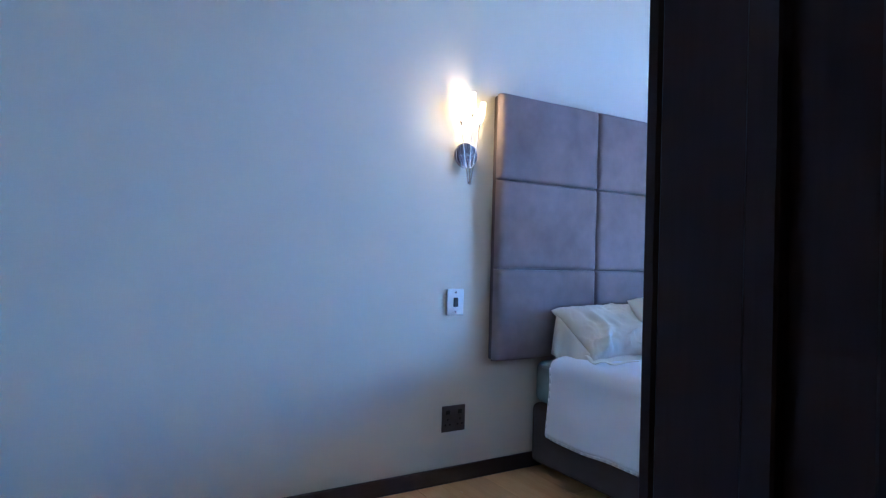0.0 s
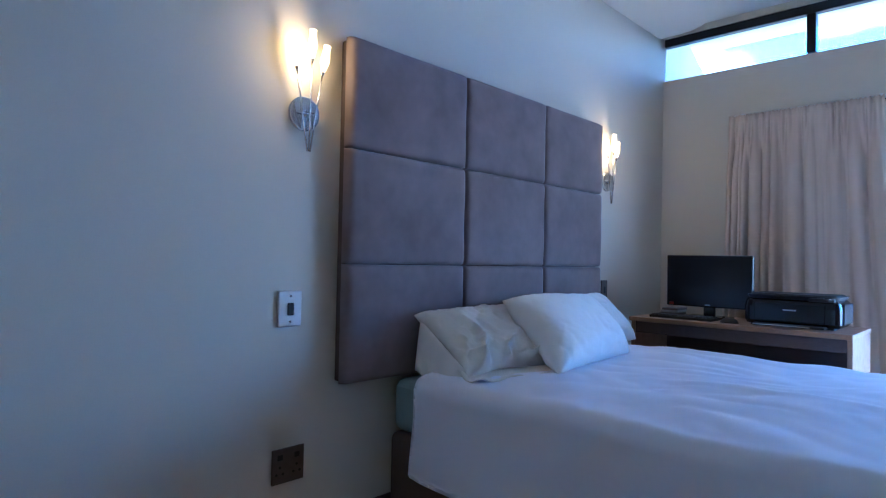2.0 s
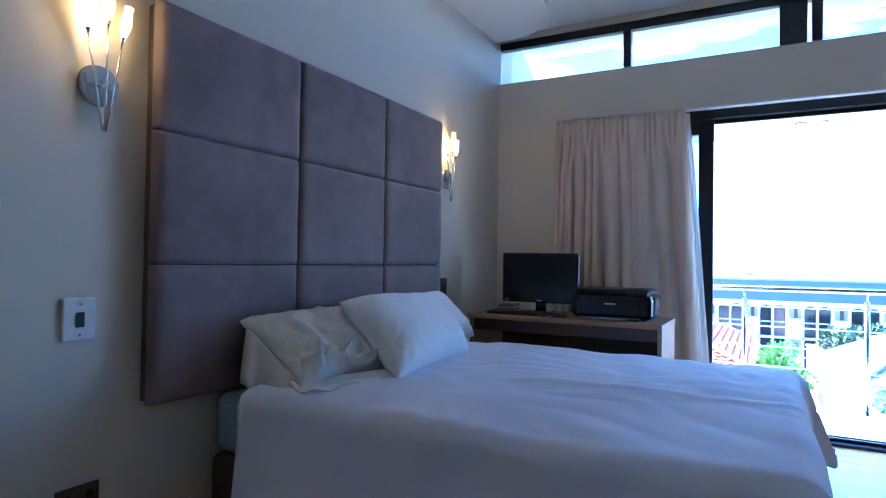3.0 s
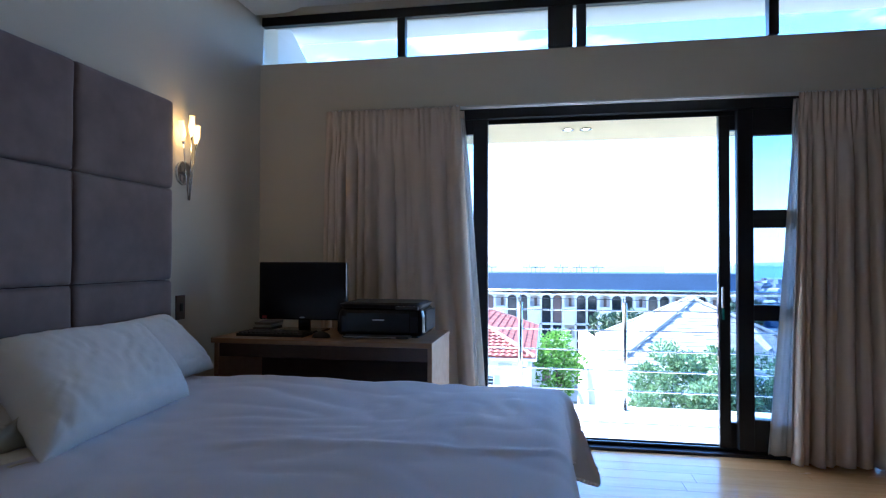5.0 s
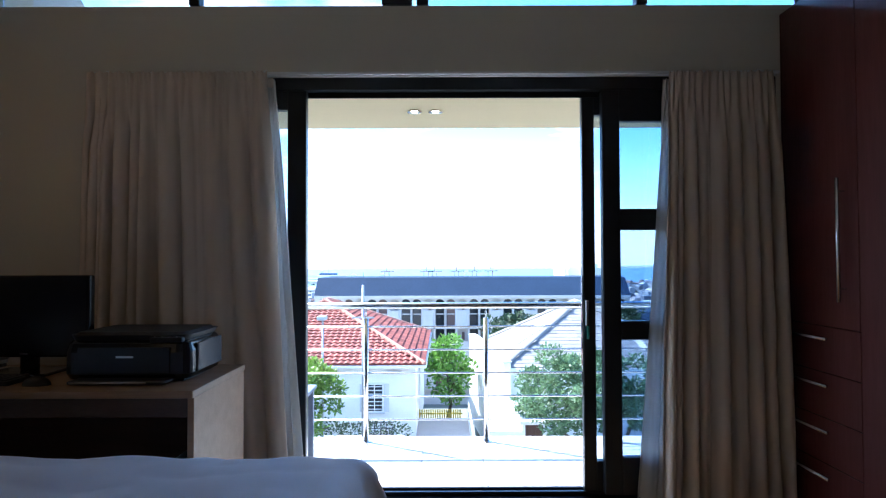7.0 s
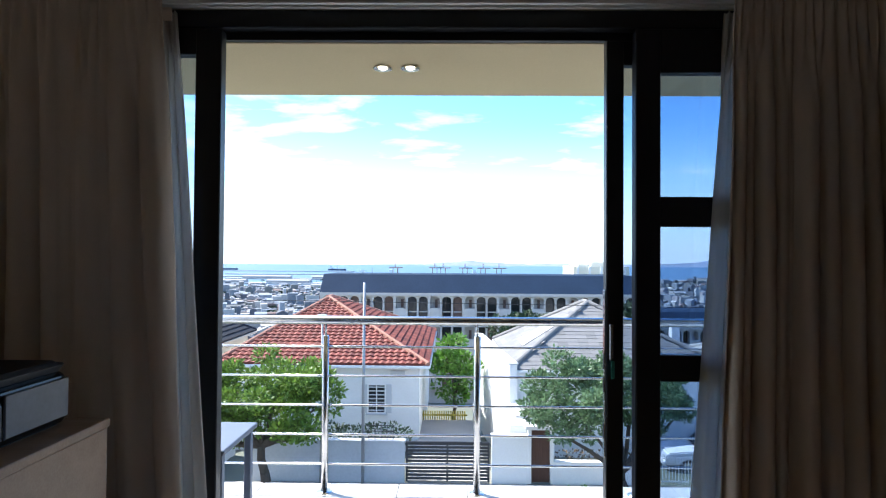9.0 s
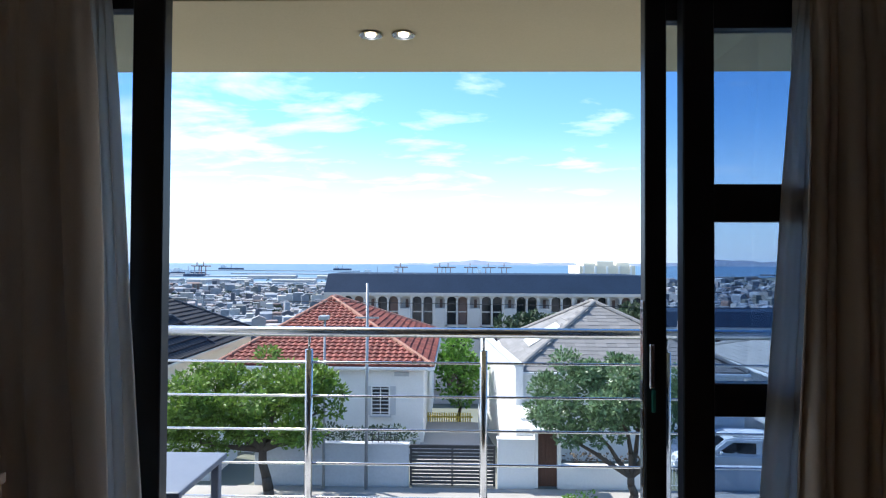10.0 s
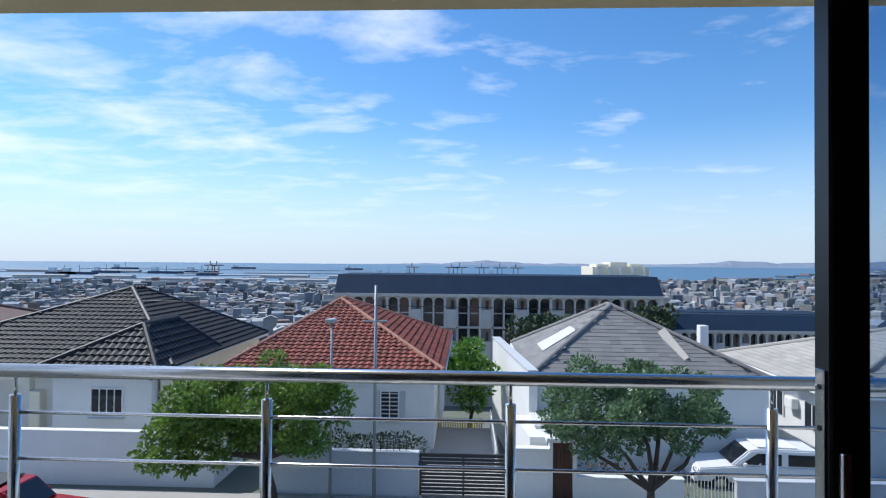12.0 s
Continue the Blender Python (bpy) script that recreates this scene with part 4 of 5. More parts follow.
M_YELLOW = mat("yellow_painted_timber", (0.55, 0.42, 0.06), 0.7, vary=0.12, scale=2, fine=15)
M_POLE = mat("galvanised_pole", (0.42, 0.43, 0.44), 0.5, metal=0.4, vary=0.1, scale=2, fine=20)
M_CARW = mat("white_car_paint", (0.80, 0.80, 0.80), 0.25, vary=0.02, bump=0)
M_CARR = mat("red_car_paint", (0.36, 0.018, 0.022), 0.22, vary=0.03, bump=0)
M_TYRE = mat("black_tyre_rubber", (0.018, 0.018, 0.018), 0.85)
M_SEA = mat("blue_sea_water", (0.075, 0.155, 0.235), 0.5, color2=(0.11, 0.20, 0.29), scale=0.004, fine=0.03, bump=0.05, depth=0.3, stretch=(0.25, 1, 1))
M_LAND = mat("town_ground", (0.20, 0.20, 0.18), 0.95, color2=(0.085, 0.115, 0.06), scale=0.012, fine=0.12, bump=0.0)


def palette(name, colours, rough=0.8):
    """Plain surfaces whose colour is drawn from a few, house by house."""
    m = bpy.data.materials.new(name)
    m.use_nodes = True
    n, l = m.node_tree.nodes, m.node_tree.links
    b = n["Principled BSDF"]
    b.inputs["Roughness"].default_value = rough
    g = n.new("ShaderNodeNewGeometry")
    r = n.new("ShaderNodeValToRGB")
    r.color_ramp.interpolation = "CONSTANT"
    els = r.color_ramp.elements
    els[0].color = (*colours[0], 1)
    els[1].position, els[1].color = 1 / len(colours), (*colours[1], 1)
    for i, c in enumerate(colours[2:], 2):
        e = els.new(i / len(colours))
        e.color = (*c, 1)
    t = n.new("ShaderNodeTexNoise")
    t.inputs["Scale"].default_value = 0.35
    mx = n.new("ShaderNodeMixRGB"); mx.blend_type = "MULTIPLY"; mx.inputs[0].default_value = 0.55
    tc = n.new("ShaderNodeTexCoord")
    l.new(tc.outputs["Object"], t.inputs["Vector"])
    l.new(g.outputs["Random Per Island"], r.inputs[0])
    l.new(r.outputs[0], mx.inputs[1])
    l.new(t.outputs["Fac"], mx.inputs[2])
    l.new(mx.outputs[0], b.inputs["Base Color"])
    return m


M_CITY = palette("town_buildings", ((0.52, 0.47, 0.46), (0.26, 0.29, 0.33), (0.66, 0.65, 0.62), (0.18, 0.20, 0.23), (0.36, 0.35, 0.33), (0.44, 0.48, 0.53),
                                    (0.30, 0.21, 0.18), (0.14, 0.15, 0.18), (0.46, 0.45, 0.43), (0.33, 0.36, 0.40), (0.22, 0.23, 0.22), (0.30, 0.33, 0.36)))


# ---- ground, sea, road ----
def land_z(x, y):
    if y < 24:
        z = -7.55
    elif y < 60:
        z = -7.55 - 6.5 * (y - 24) / 36
    elif y < 460:
        k = (y - 60) / 400
        z = -14.05 - 31.5 * (k * (2 - k))
    elif y < 1350:
        z = -45.55 - 0.4 * (y - 460) / 890
    else:
        z = -45.95 - min(6, (y - 1350) * 0.05)
    if y >= 1000 and x < 420:
        z -= 2.5
    if y > 1000:
        z += max(0, min(1, (x - 500) / 500)) * min(5.0, (y - 1000) * 0.01)
    return z


bm = bmesh.new()
ylist = [-60, 0.3, 10, 20, 24, 30, 40, 50, 60, 80, 110, 150, 200, 260, 330, 400, 460, 600, 800, 1000, 1200, 1350, 1420, 1500, 1800, 2400, 3200, 4000, 4950]
rows_ = []
for y in ylist:
    wdt = 120 + 1.05 * max(y, 0)
    rows_.append([bm.verts.new((k / 20 * wdt, y, land_z(k / 20 * wdt, y))) for k in range(-20, 21)])
for a, b in zip(rows_, rows_[1:]):
    for i in range(40):
        bm.faces.new((a[i], a[i + 1], b[i + 1], b[i]))
structure("ground", bm, M_LAND, "town ground falling away towards the bay", "ground")
bm = bmesh.new()
vs = [bm.verts.new(p) for p in ((-1600, 990, -46.3), (300, 990, -46.3), (520, 1365, -46.3), (900, 1700, -46.3), (2000, 2300, -46.3), (4900, 4960, -46.3), (-4900, 4960, -46.3))]
bm.faces.new(vs)
structure("sea", bm, M_SEA, "blue bay reaching the horizon", "sea")
structure("road", bx((-60, 9.0, -7.8), (60, 18.9, -7.53)), M_ASPHALT, "grey asphalt street below the balcony", "road")
structure("pavement", bx((-60, 18.9, -7.8), (60, 20.85, -7.40), 0.02), M_PAVING, "concrete pavement with a kerb", "pavement")
structure("driveway", bx((0.9, 21.2, -8.0), (4.05, 30.0, -7.42)), M_PAVING, "grey paved driveway between the houses", "driveway")


# ---- roofs and houses ----
def tile_mesh(name, w, length, curve, material):
    """One roof tile: local x across, y up the slope, z out, with a rounded roll and a thick lower edge."""
    bm = bmesh.new()
    n = 4
    top, bot = [], []
    for j, y in enumerate((0.0, length * 1.08)):
        lift = (0.065 if curve > 0 else 0.022) if j == 0 else 0.006
        top.append([bm.verts.new((w * (i / n - 0.5), y, lift + curve * (0.5 - 0.5 * math.cos(2 * math.pi * i / n)))) for i in range(n + 1)])
    low = [bm.verts.new((w * (i / n - 0.5), 0.0, -0.005)) for i in range(n + 1)]
    for i in range(n):
        bm.faces.new((top[0][i], top[0][i + 1], top[1][i + 1], top[1][i]))
        bm.faces.new((low[i], low[i + 1], top[0][i + 1], top[0][i]))
    return mesh_of(name, bm, material)


def slope_tiles(roof, A, B, C, D, w, length, curve, mat_one, mat_field, budget):
    """Tiles on the slope with eave A to B and upper edge D to C; the first ones, from the eave up, are pieces of their own."""
    A, B, C, D = map(Vector, (A, B, C, D))
    ex = (B - A).normalized()
    nrm = ex.cross(((C + D) / 2 - (A + B) / 2)).normalized()
    if nrm.z < 0:
        nrm = -nrm
    ey = nrm.cross(ex).normalized()
    if ey.z < 0:
        ey = -ey
    span = (B - A).dot(ex)
    rise = ((C + D) / 2 - A).dot(ey)
    lx, rx = (D - A).dot(ex), (C - A).dot(ex)
    one = tile_mesh("tile", w, length, curve, mat_one)
    spots = []
    k = 0
    while k * length < rise - 0.05:
        y = k * length
        f = (y + length * 0.3) / rise
        xa, xb = lx * f, span + (rx - span) * f
        i = 0
        x = w / 2 + math.floor(xa / w) * w
        while x < xb:
            if x > xa - w * 0.1 and x < xb + w * 0.1:
                spots.append((x, y))
            x += w
        k += 1
    frame_m = Matrix((ex.to_4d(), ey.to_4d(), nrm.to_4d(), (0, 0, 0, 1))).transposed()
    for c in range(3):
        frame_m[3][c] = 0
    verts, faces = [], []
    src_v = [v.co.copy() for v in one.vertices]
    src_f = [tuple(p.vertices) for p in one.polygons]
    rt = random.Random(len(spots))
    base = base_of(roof)
    for c, (x, y) in enumerate(spots):
        m = Matrix.Translation(A + ex * x + ey * y + nrm * 0.01) @ frame_m @ pose(0, 0, rt.uniform(-0.006, 0.006), rt.uniform(-0.5, 0.5), 0, rt.uniform(-0.8, 0.8))
        if c < budget:
            t = new("tile", one)
            t.parent = roof
            t.matrix_basis = Matrix.Translation(-base) @ m
        else:
            o = len(verts)
            verts += [m @ v - base for v in src_v]
            faces += [tuple(i + o for i in f) for f in src_f]
    if verts:
        me = bpy.data.meshes.new("tile_field")
        me.from_pydata([tuple(v) for v in verts], [], faces)
        me.materials.append(mat_field)
        ob = new("tile_field", me)
        ob.parent = roof
        tagged(ob, kind="stuff")


def hip_house(label, x0, x1, y0, y1, ze, zg, ridge, zr, wall_mat, roof_mat, cap_mat, tiles=None, inset=0.45, soffit=True, fascia=None):
    """House with walls and a hipped roof; ridge is ((xa, ya), (xb, yb)) running away from the street."""
    h = thing("house", ((x0 + x1) / 2, (y0 + y1) / 2, zg), label, "house", "houses across the street")
    part("wall", bx((x0 + inset, y0 + inset, zg), (x1 - inset, y1 - inset, ze + 0.02)), wall_mat, h)
    (xa, ya), (xb, yb) = ridge
    bm = bmesh.new()
    P = [bm.verts.new(p) for p in ((x0, y0, ze), (x1, y0, ze), (x1, y1, ze), (x0, y1, ze), (xa, ya, zr), (xb, yb, zr))]
    Q = [bm.verts.new(p) for p in ((x0, y0, ze - 0.16), (x1, y0, ze - 0.16), (x1, y1, ze - 0.16), (x0, y1, ze - 0.16))]
    bm.faces.new((P[0], P[1], P[4]))
    bm.faces.new((P[1], P[2], P[5], P[4]))
    bm.faces.new((P[2], P[3], P[5]))
    bm.faces.new((P[3], P[0], P[4], P[5]))
    for i in range(4):
        bm.faces.new((P[i], Q[i], Q[(i + 1) % 4], P[(i + 1) % 4]))
    bm.faces.new(Q)
    bmesh.ops.recalc_face_normals(bm, faces=bm.faces[:])
    roof = part("roof", bm, roof_mat, h)
    gm = fascia or M_WHITE
    part("gutter", bx((x0 - 0.06, y0 - 0.10, ze - 0.17), (x1 + 0.06, y0 - 0.003, ze - 0.03), 0.02), gm, h)
    part("gutter", bx((x1 + 0.003, y0 - 0.06, ze - 0.17), (x1 + 0.10, y1, ze - 0.03), 0.02), gm, h)
    part("gutter", bx((x0 - 0.10, y0 - 0.06, ze - 0.17), (x0 - 0.003, y1, ze - 0.03), 0.02), gm, h)
    for a, b in (((x0, y0, ze), (xa, ya, zr)), ((x1, y0, ze), (xa, ya, zr)), ((x1, y1, ze), (xb, yb, zr)), ((x0, y1, ze), (xb, yb, zr)), ((xa, ya - 0.05, zr), (xb, yb + 0.05, zr))):
        a, b = Vector(a), Vector(b)
        cap = bmesh.new()
        bm_rod(cap, a + Vector((0, 0, 0.04)), b + Vector((0, 0, 0.04)), 0.13, 8)
        part("ridge_cap", cap, cap_mat, roof)
    if tiles:
        w, length, curve, m1, m2, bud = tiles
        A, B, C, D = (x0, y0, ze), (x1, y0, ze), (xa, ya, zr), (xa, ya, zr)
        slope_tiles(roof, A, B, C, D, w, length, curve, m1, m2, bud)
        slope_tiles(roof, (x1, y0, ze), (x1, y1, ze), (xb, yb, zr), (xa, ya, zr), w, length, curve, m1, m2, 0)
        slope_tiles(roof, (x0, y1, ze), (x0, y0, ze), (xa, ya, zr), (xb, yb, zr), w, length, curve, m1, m2, 0)
    return h


def house_window(h, x0, x1, z0, z1, y, bars=1, shutters=False, louvres=0):
    w = part("window", bx((x0, y - 0.03, z0), (x1, y + 0.04, z1)), M_WINDARK, h)
    for lo, hi in (((x0 - 0.06, y - 0.07, z0 - 0.06), (x0, y + 0.02, z1 + 0.06)), ((x1, y - 0.07, z0 - 0.06), (x1 + 0.06, y + 0.02, z1 + 0.06)),
                   ((x0, y - 0.07, z1), (x1, y + 0.02, z1 + 0.06)), ((x0, y - 0.07, z0 - 0.06), (x1, y + 0.02, z0))):
        part("frame", bx(lo, hi), M_WHITE, w)
    part("sill", bx((x0 - 0.12, y - 0.16, z0 - 0.12), (x1 + 0.12, y + 0.02, z0 - 0.062)), M_GREYWALL, w)
    for i in range(1, bars + 1):
        xm = x0 + (x1 - x0) * i / (bars + 1)
        part("glazing_bar", bx((xm - 0.02, y - 0.06, z0), (xm + 0.02, y - 0.03, z1)), M_WHITE, w)
    for i in range(louvres):
        zz = z0 + (z1 - z0) * (i + 0.5) / louvres
        part("louvre", bx((x0, y - 0.05, zz - 0.025), (x1, y - 0.032, zz + 0.025)), M_GREYWALL, w)
    if shutters:
        for a, b in ((x0 - 0.34, x0 - 0.07), (x1 + 0.07, x1 + 0.34)):
            part("shutter", bx((a, y - 0.06, z0 - 0.04), (b, y - 0.01, z1 + 0.04), 0.01), M_GREYWALL, w)
    return w


red = hip_house("white house with a red clay tile hip roof", -8.87, 1.5, 26.0, 40.0, -3.74, -8.6, ((-4.75, 33.0), (-4.75, 34.0)), -1.02, M_WHITE,
                M_REDTILE2, M_RIDGE, (0.32, 0.35, 0.060, M_REDTILE, M_REDTILE2, 300))
house_window(red, -1.40, -0.62, -6.10, -4.80, 26.45, 1, True, 7)
house_window(red, -6.4, -5.4, -6.1, -4.8, 26.45, 1)
part("air_vent", bx((-0.35, 26.38, -4.28), (0.35, 26.46, -4.10)), M_GREYWALL, red)

blk = hip_house("white house with a dark concrete tile hip roof", -25.0, -10.6, 25.0, 37.5, -3.55, -8.0, ((-16.1, 31.2), (-16.1, 32.0)), -0.42, M_WHITE,
                M_BLKTILE2, M_BLKTILE, (0.33, 0.37, 0.055, M_BLKTILE, M_BLKTILE2, 300), fascia=M_CREAM)
part("side_wall", bx((-11.05, 24.8, -8.0), (-10.98, 37.0, -3.72)), M_CREAM, blk, "cream side wall in the sun")
house_window(blk, -14.0, -12.55, -5.66, -4.5, 25.45, 3)
wing = hip_house("projecting wing with a dark tile hip roof", -16.1, -10.75, 23.9, 30.5, -3.50, -8.0, ((-12.45, 25.9), (-12.45, 29.0)), -1.80, M_WHITE,
                 M_BLKTILE2, M_BLKTILE, (0.33, 0.37, 0.055, M_BLKTILE, M_BLKTILE2, 150), fascia=M_CREAM)
house_window(wing, -13.85, -12.5, -5.6, -4.45, 24.35, 3)
# arched porch of the dark-roofed house
for x0, x1 in ((-22.0, -21.5), (-19.4, -18.9), (-16.7, -16.2)):
    part("porch_column", bx((x0, 24.3, -8.0), (x1, 24.8, -4.6), 0.03), M_CREAM, blk)
for x0, x1 in ((-21.5, -19.4), (-18.9, -16.7)):
    bm = bmesh.new()
    pts = [(x0, -3.75), (x0, -4.9)]
    for i in range(1, 8):
        a = math.pi * i / 8
        pts.append(((x0 + x1) / 2 - (x1 - x0) / 2 * math.cos(a), -4.9 + 0.8 * math.sin(a)))
    pts += [(x1, -4.9), (x1, -3.75)]
    bm_prism(bm, pts, 1, 24.35, 24.7)
    part("porch_arch", bm, M_CREAM, blk)
for x in (-11.25, -10.9):
    part("floodlight", bx((x, 24.1, -3.98), (x + 0.2, 24.3, -3.82), 0.02), M_BLACKM, wing)

gry = hip_house("white house with a weathered grey slate roof", 5.3, 15.7, 25.0, 35.5, -3.72, -8.0, ((10.0, 30.0), (10.0, 30.8)), -0.98, M_WHITE,
                M_GREYTILE, M_GREYTILE, (0.5, 0.30, 0.0, M_GREYTILE, M_GREYTILE, 0), inset=0.12)
bm = bmesh.new()
sk = [bm.verts.new(p) for p in ((6.3, 28.2, -3.12), (6.3, 30.6, -3.12), (8.0, 30.4, -2.13), (8.0, 28.6, -2.13))]
bm.faces.new(sk)
bmesh.ops.translate(bm, verts=bm.verts[:], vec=(-0.02, 0, 0.04))
thicken(part("skylight", bm, mat("white_roof_sheet", (0.75, 0.75, 0.74), 0.4), gry, "white roof patch"), 0.03)
bm = bmesh.new()
bm_rod(bm, (12.5, 26.2, -3.18), (12.0, 28.0, -2.06), 0.28, 4)
part("valley_flashing", bm, M_BEIGETILE, gry)
part("chimney", bx((14.95, 31.0, -3.6), (15.40, 31.5, -2.05), 0.03), M_WHITE, gry)
bm = bmesh.new()
bm_prism(bm, [(5.25, 24.7), (5.60, 24.7), (4.55, 35.6), (4.15, 35.6)], 2, -8.8, -3.45)
part("parapet_wall", bm, M_WHITE, gry, "white side wall rising above the eave")
bm = bmesh.new()
bm_prism(bm, [(5.20, 24.65), (5.65, 24.65), (4.60, 35.65), (4.10, 35.65)], 2, -3.45, -3.38)
part("parapet_coping", bm, M_GREYWALL, gry)
bm = bmesh.new()
bm_prism(bm, [(4.95, 21.5), (5.6, 21.5), (5.9, 24.6), (4.55, 24.6)], 2, -8.0, -5.3)
part("entrance_block", bm, M_WHITE, gry)
bm = bmesh.new()
for i in range(9):
    bm_box(bm, (5.25 + i * 0.11, 22.6, -5.24), (5.31 + i * 0.11, 24.6, -5.16))
part("pergola_slats", bm, M_WHITE, gry)
house_window(gry, 8.6, 10.2, -5.8, -4.6, 25.12, 2)
house_window(gry, 11.8, 13.4, -5.8, -4.6, 25.12, 2)

rht = hip_house("white house with a pale beige hip roof", 17.6, 32.0, 23.8, 35.2, -4.1, -8.4, ((24.6, 28.8), (24.6, 29.8)), -1.9, M_WHITE,
                M_BEIGETILE, M_BEIGETILE, (0.6, 0.34, 0.0, M_BEIGETILE, M_BEIGETILE, 0))
for y in (25.6, 28.6, 31.6):
    w = part("window", bx((18.00, y, -6.1), (18.07, y + 1.1, -5.0)), M_WINDARK, rht)
    part("frame", bx((17.97, y - 0.06, -6.16), (18.04, y, -4.94)), M_WHITE, w)
    part("frame", bx((17.97, y + 1.1, -6.16), (18.04, y + 1.16, -4.94)), M_WHITE, w)
    part("glazing_bar", bx((17.97, y + 0.52, -6.1), (18.01, y + 0.58, -5.0)), M_WHITE, w)
part("air_conditioner", bx((17.72, 27.3, -5.5), (18.05, 28.0, -5.0), 0.03), M_WHITE, rht)
far_l = hip_house("low house with a brown roof behind a garden", -40.0, -27.0, 33.0, 44.0, -3.6, -9.0, ((-33.5, 38.0), (-33.5, 39.0)), -1.7, M_CREAM,
                  M_APTDARK, M_APTDARK)


# ---- boundary walls, gates ----
def wall_run(name, label, lo, hi, m, cap=0.06, category="garden wall"):
    w = thing(name, ((lo[0] + hi[0]) / 2, (lo[1] + hi[1]) / 2, lo[2]), label, category)
    part("wall_body", bx(lo, hi, 0.01), m, w)
    part("coping", bx((lo[0] - 0.03, lo[1] - 0.04, hi[2]), (hi[0] + 0.03, hi[1] + 0.04, hi[2] + cap), 0.015), m, w)
    return w


wall_run("garden_wall", "grey plastered garden wall below the hedge", (-5.2, 21.0, -7.6), (0.78, 21.25, -5.86), M_GREYWALL)
wall_run("garden_wall", "white plastered garden wall beside the pavement", (-24.0, 21.6, -7.6), (-7.2, 21.85, -5.5), M_WHITE)
bm = bmesh.new()
bm_prism(bm, [(21.85, -7.6), (24.6, -7.6), (24.6, -4.35), (24.2, -4.35), (21.85, -5.45)], 0, -7.45, -7.2)
tagged(part("garden_wall", bm, M_WHITE), "white sloping garden wall climbing to the house", "garden wall")
wall_run("garden_wall", "white plastered garden wall by the brown door", (4.2, 21.0, -7.6), (5.62, 21.3, -5.62), M_WHITE)
wall_run("garden_wall", "low white garden wall below a planted bed", (6.62, 21.0, -7.6), (10.5, 21.25, -6.62), M_WHITE)
wall_run("garden_wall", "blue-grey garden wall in front of the parked car", (12.4, 21.0, -7.6), (20.0, 21.25, -6.62), M_GREYWALL)
portal = thing("garden_door", (6.1, 21.15, -7.42), "brown wooden door in a white garden wall", "garden door")
part("pillar", bx((5.62, 20.95, -7.42), (5.74, 21.35, -5.32)), M_WHITE, portal)
part("pillar", bx((6.48, 20.95, -7.42), (6.62, 21.35, -5.32)), M_WHITE, portal)
part("lintel", bx((5.5, 20.9, -5.32), (6.75, 21.45, -5.16), 0.02), M_WHITE, portal)
dd = part("door", bx((5.74, 21.1, -7.40), (6.48, 21.16, -5.33), 0.01), M_DOORB, portal)
for i in range(5):
    part("board", bx((5.755 + i * 0.145, 21.08, -7.36), (5.885 + i * 0.145, 21.10, -5.36), 0.004), M_DOORB, dd)
gate = thing("driveway_gate", (2.5, 21.1, -7.42), "charcoal slatted driveway gate, closed", "gate")
for x in (0.86, 2.46, 4.08):
    part("gate_post", bx((x - 0.04, 21.08, -7.42), (x + 0.04, 21.16, -5.88), 0.005), M_GATE, gate)
for i in range(11):
    z = -7.33 + i * 0.135
    part("slat", bx((0.9, 21.05, z), (4.04, 21.075, z + 0.10), 0.004), M_GATE, gate)
part("gate_rail", bx((0.82, 21.03, -5.90), (4.12, 21.10, -5.84), 0.005), M_GATE, gate)
yg = thing("picket_fence", (2.1, 30.0, -8.3), "yellow picket gate across the driveway", "fence")
for i in range(20):
    x = 0.95 + i * 0.125
    part("picket", bx((x, 30.0, -8.4), (x + 0.07, 30.03, -6.92), 0.004), M_YELLOW, yg)
for z in (-7.9, -7.2):
    part("rail", bx((0.9, 30.03, z), (3.5, 30.07, z + 0.08)), M_YELLOW, yg)
wf = thing("picket_fence", (3.8, 27.0, -8.0), "white picket fence beside the driveway", "fence")
for i in range(30):
    y = 23.2 + i * 0.22
    part("picket", bx((3.78, y, -8.0), (3.81, y + 0.14, -6.35), 0.004), M_WHITE, wf)
part("rail", bx((3.81, 23.1, -7.0), (3.85, 29.9, -6.9)), M_WHITE, wf)
mf = thing("metal_fence", (11.5, 21.1, -7.42), "thin white metal fence by the driveway", "fence")
for i in range(14):
    part("fence_bar", rod((10.65 + i * 0.125, 21.1, -7.42), (10.65 + i * 0.125, 21.1, -6.35), 0.014, 6), M_WHITE, mf)
for z in (-6.4, -7.3):
    part("fence_rail", rod((10.6, 21.1, z), (12.35, 21.1, z), 0.018, 6), M_WHITE, mf)
lt = thing("lattice_fence", (0.0, 22.0, -5.8), "dark lattice panel on the garden wall", "fence")
for i in range(6):
    part("lattice_bar", bx((-0.9 + i * 0.24, 21.1, -5.80), (-0.87 + i * 0.24, 21.13, -5.25)), M_GATE, lt)
for z in (-5.75, -5.5, -5.27):
    part("lattice_bar", bx((-0.93, 21.13, z), (0.36, 21.16, z + 0.03)), M_GATE, lt)

pole = thing("utility_pole", (-0.82, 20.6, -7.4), "tall thin pale grey street pole", "pole")
part("shaft", rod((-0.80, 20.6, -7.4), (-0.80, 20.6, 0.40), 0.07, 12, 0.05), M_POLE, pole, smooth=True)
part("cross_arm", bx((-1.25, 20.57, -0.95), (-0.35, 20.63, -0.89)), M_POLE, pole)
lampp = thing("street_lamp", (-2.42, 20.6, -7.4), "grey street lamp with a small square head", "street lamp")
part("shaft", rod((-2.42, 20.6, -7.4), (-2.42, 20.6, -0.98), 0.06, 12, 0.04), M_POLE, lampp, smooth=True)
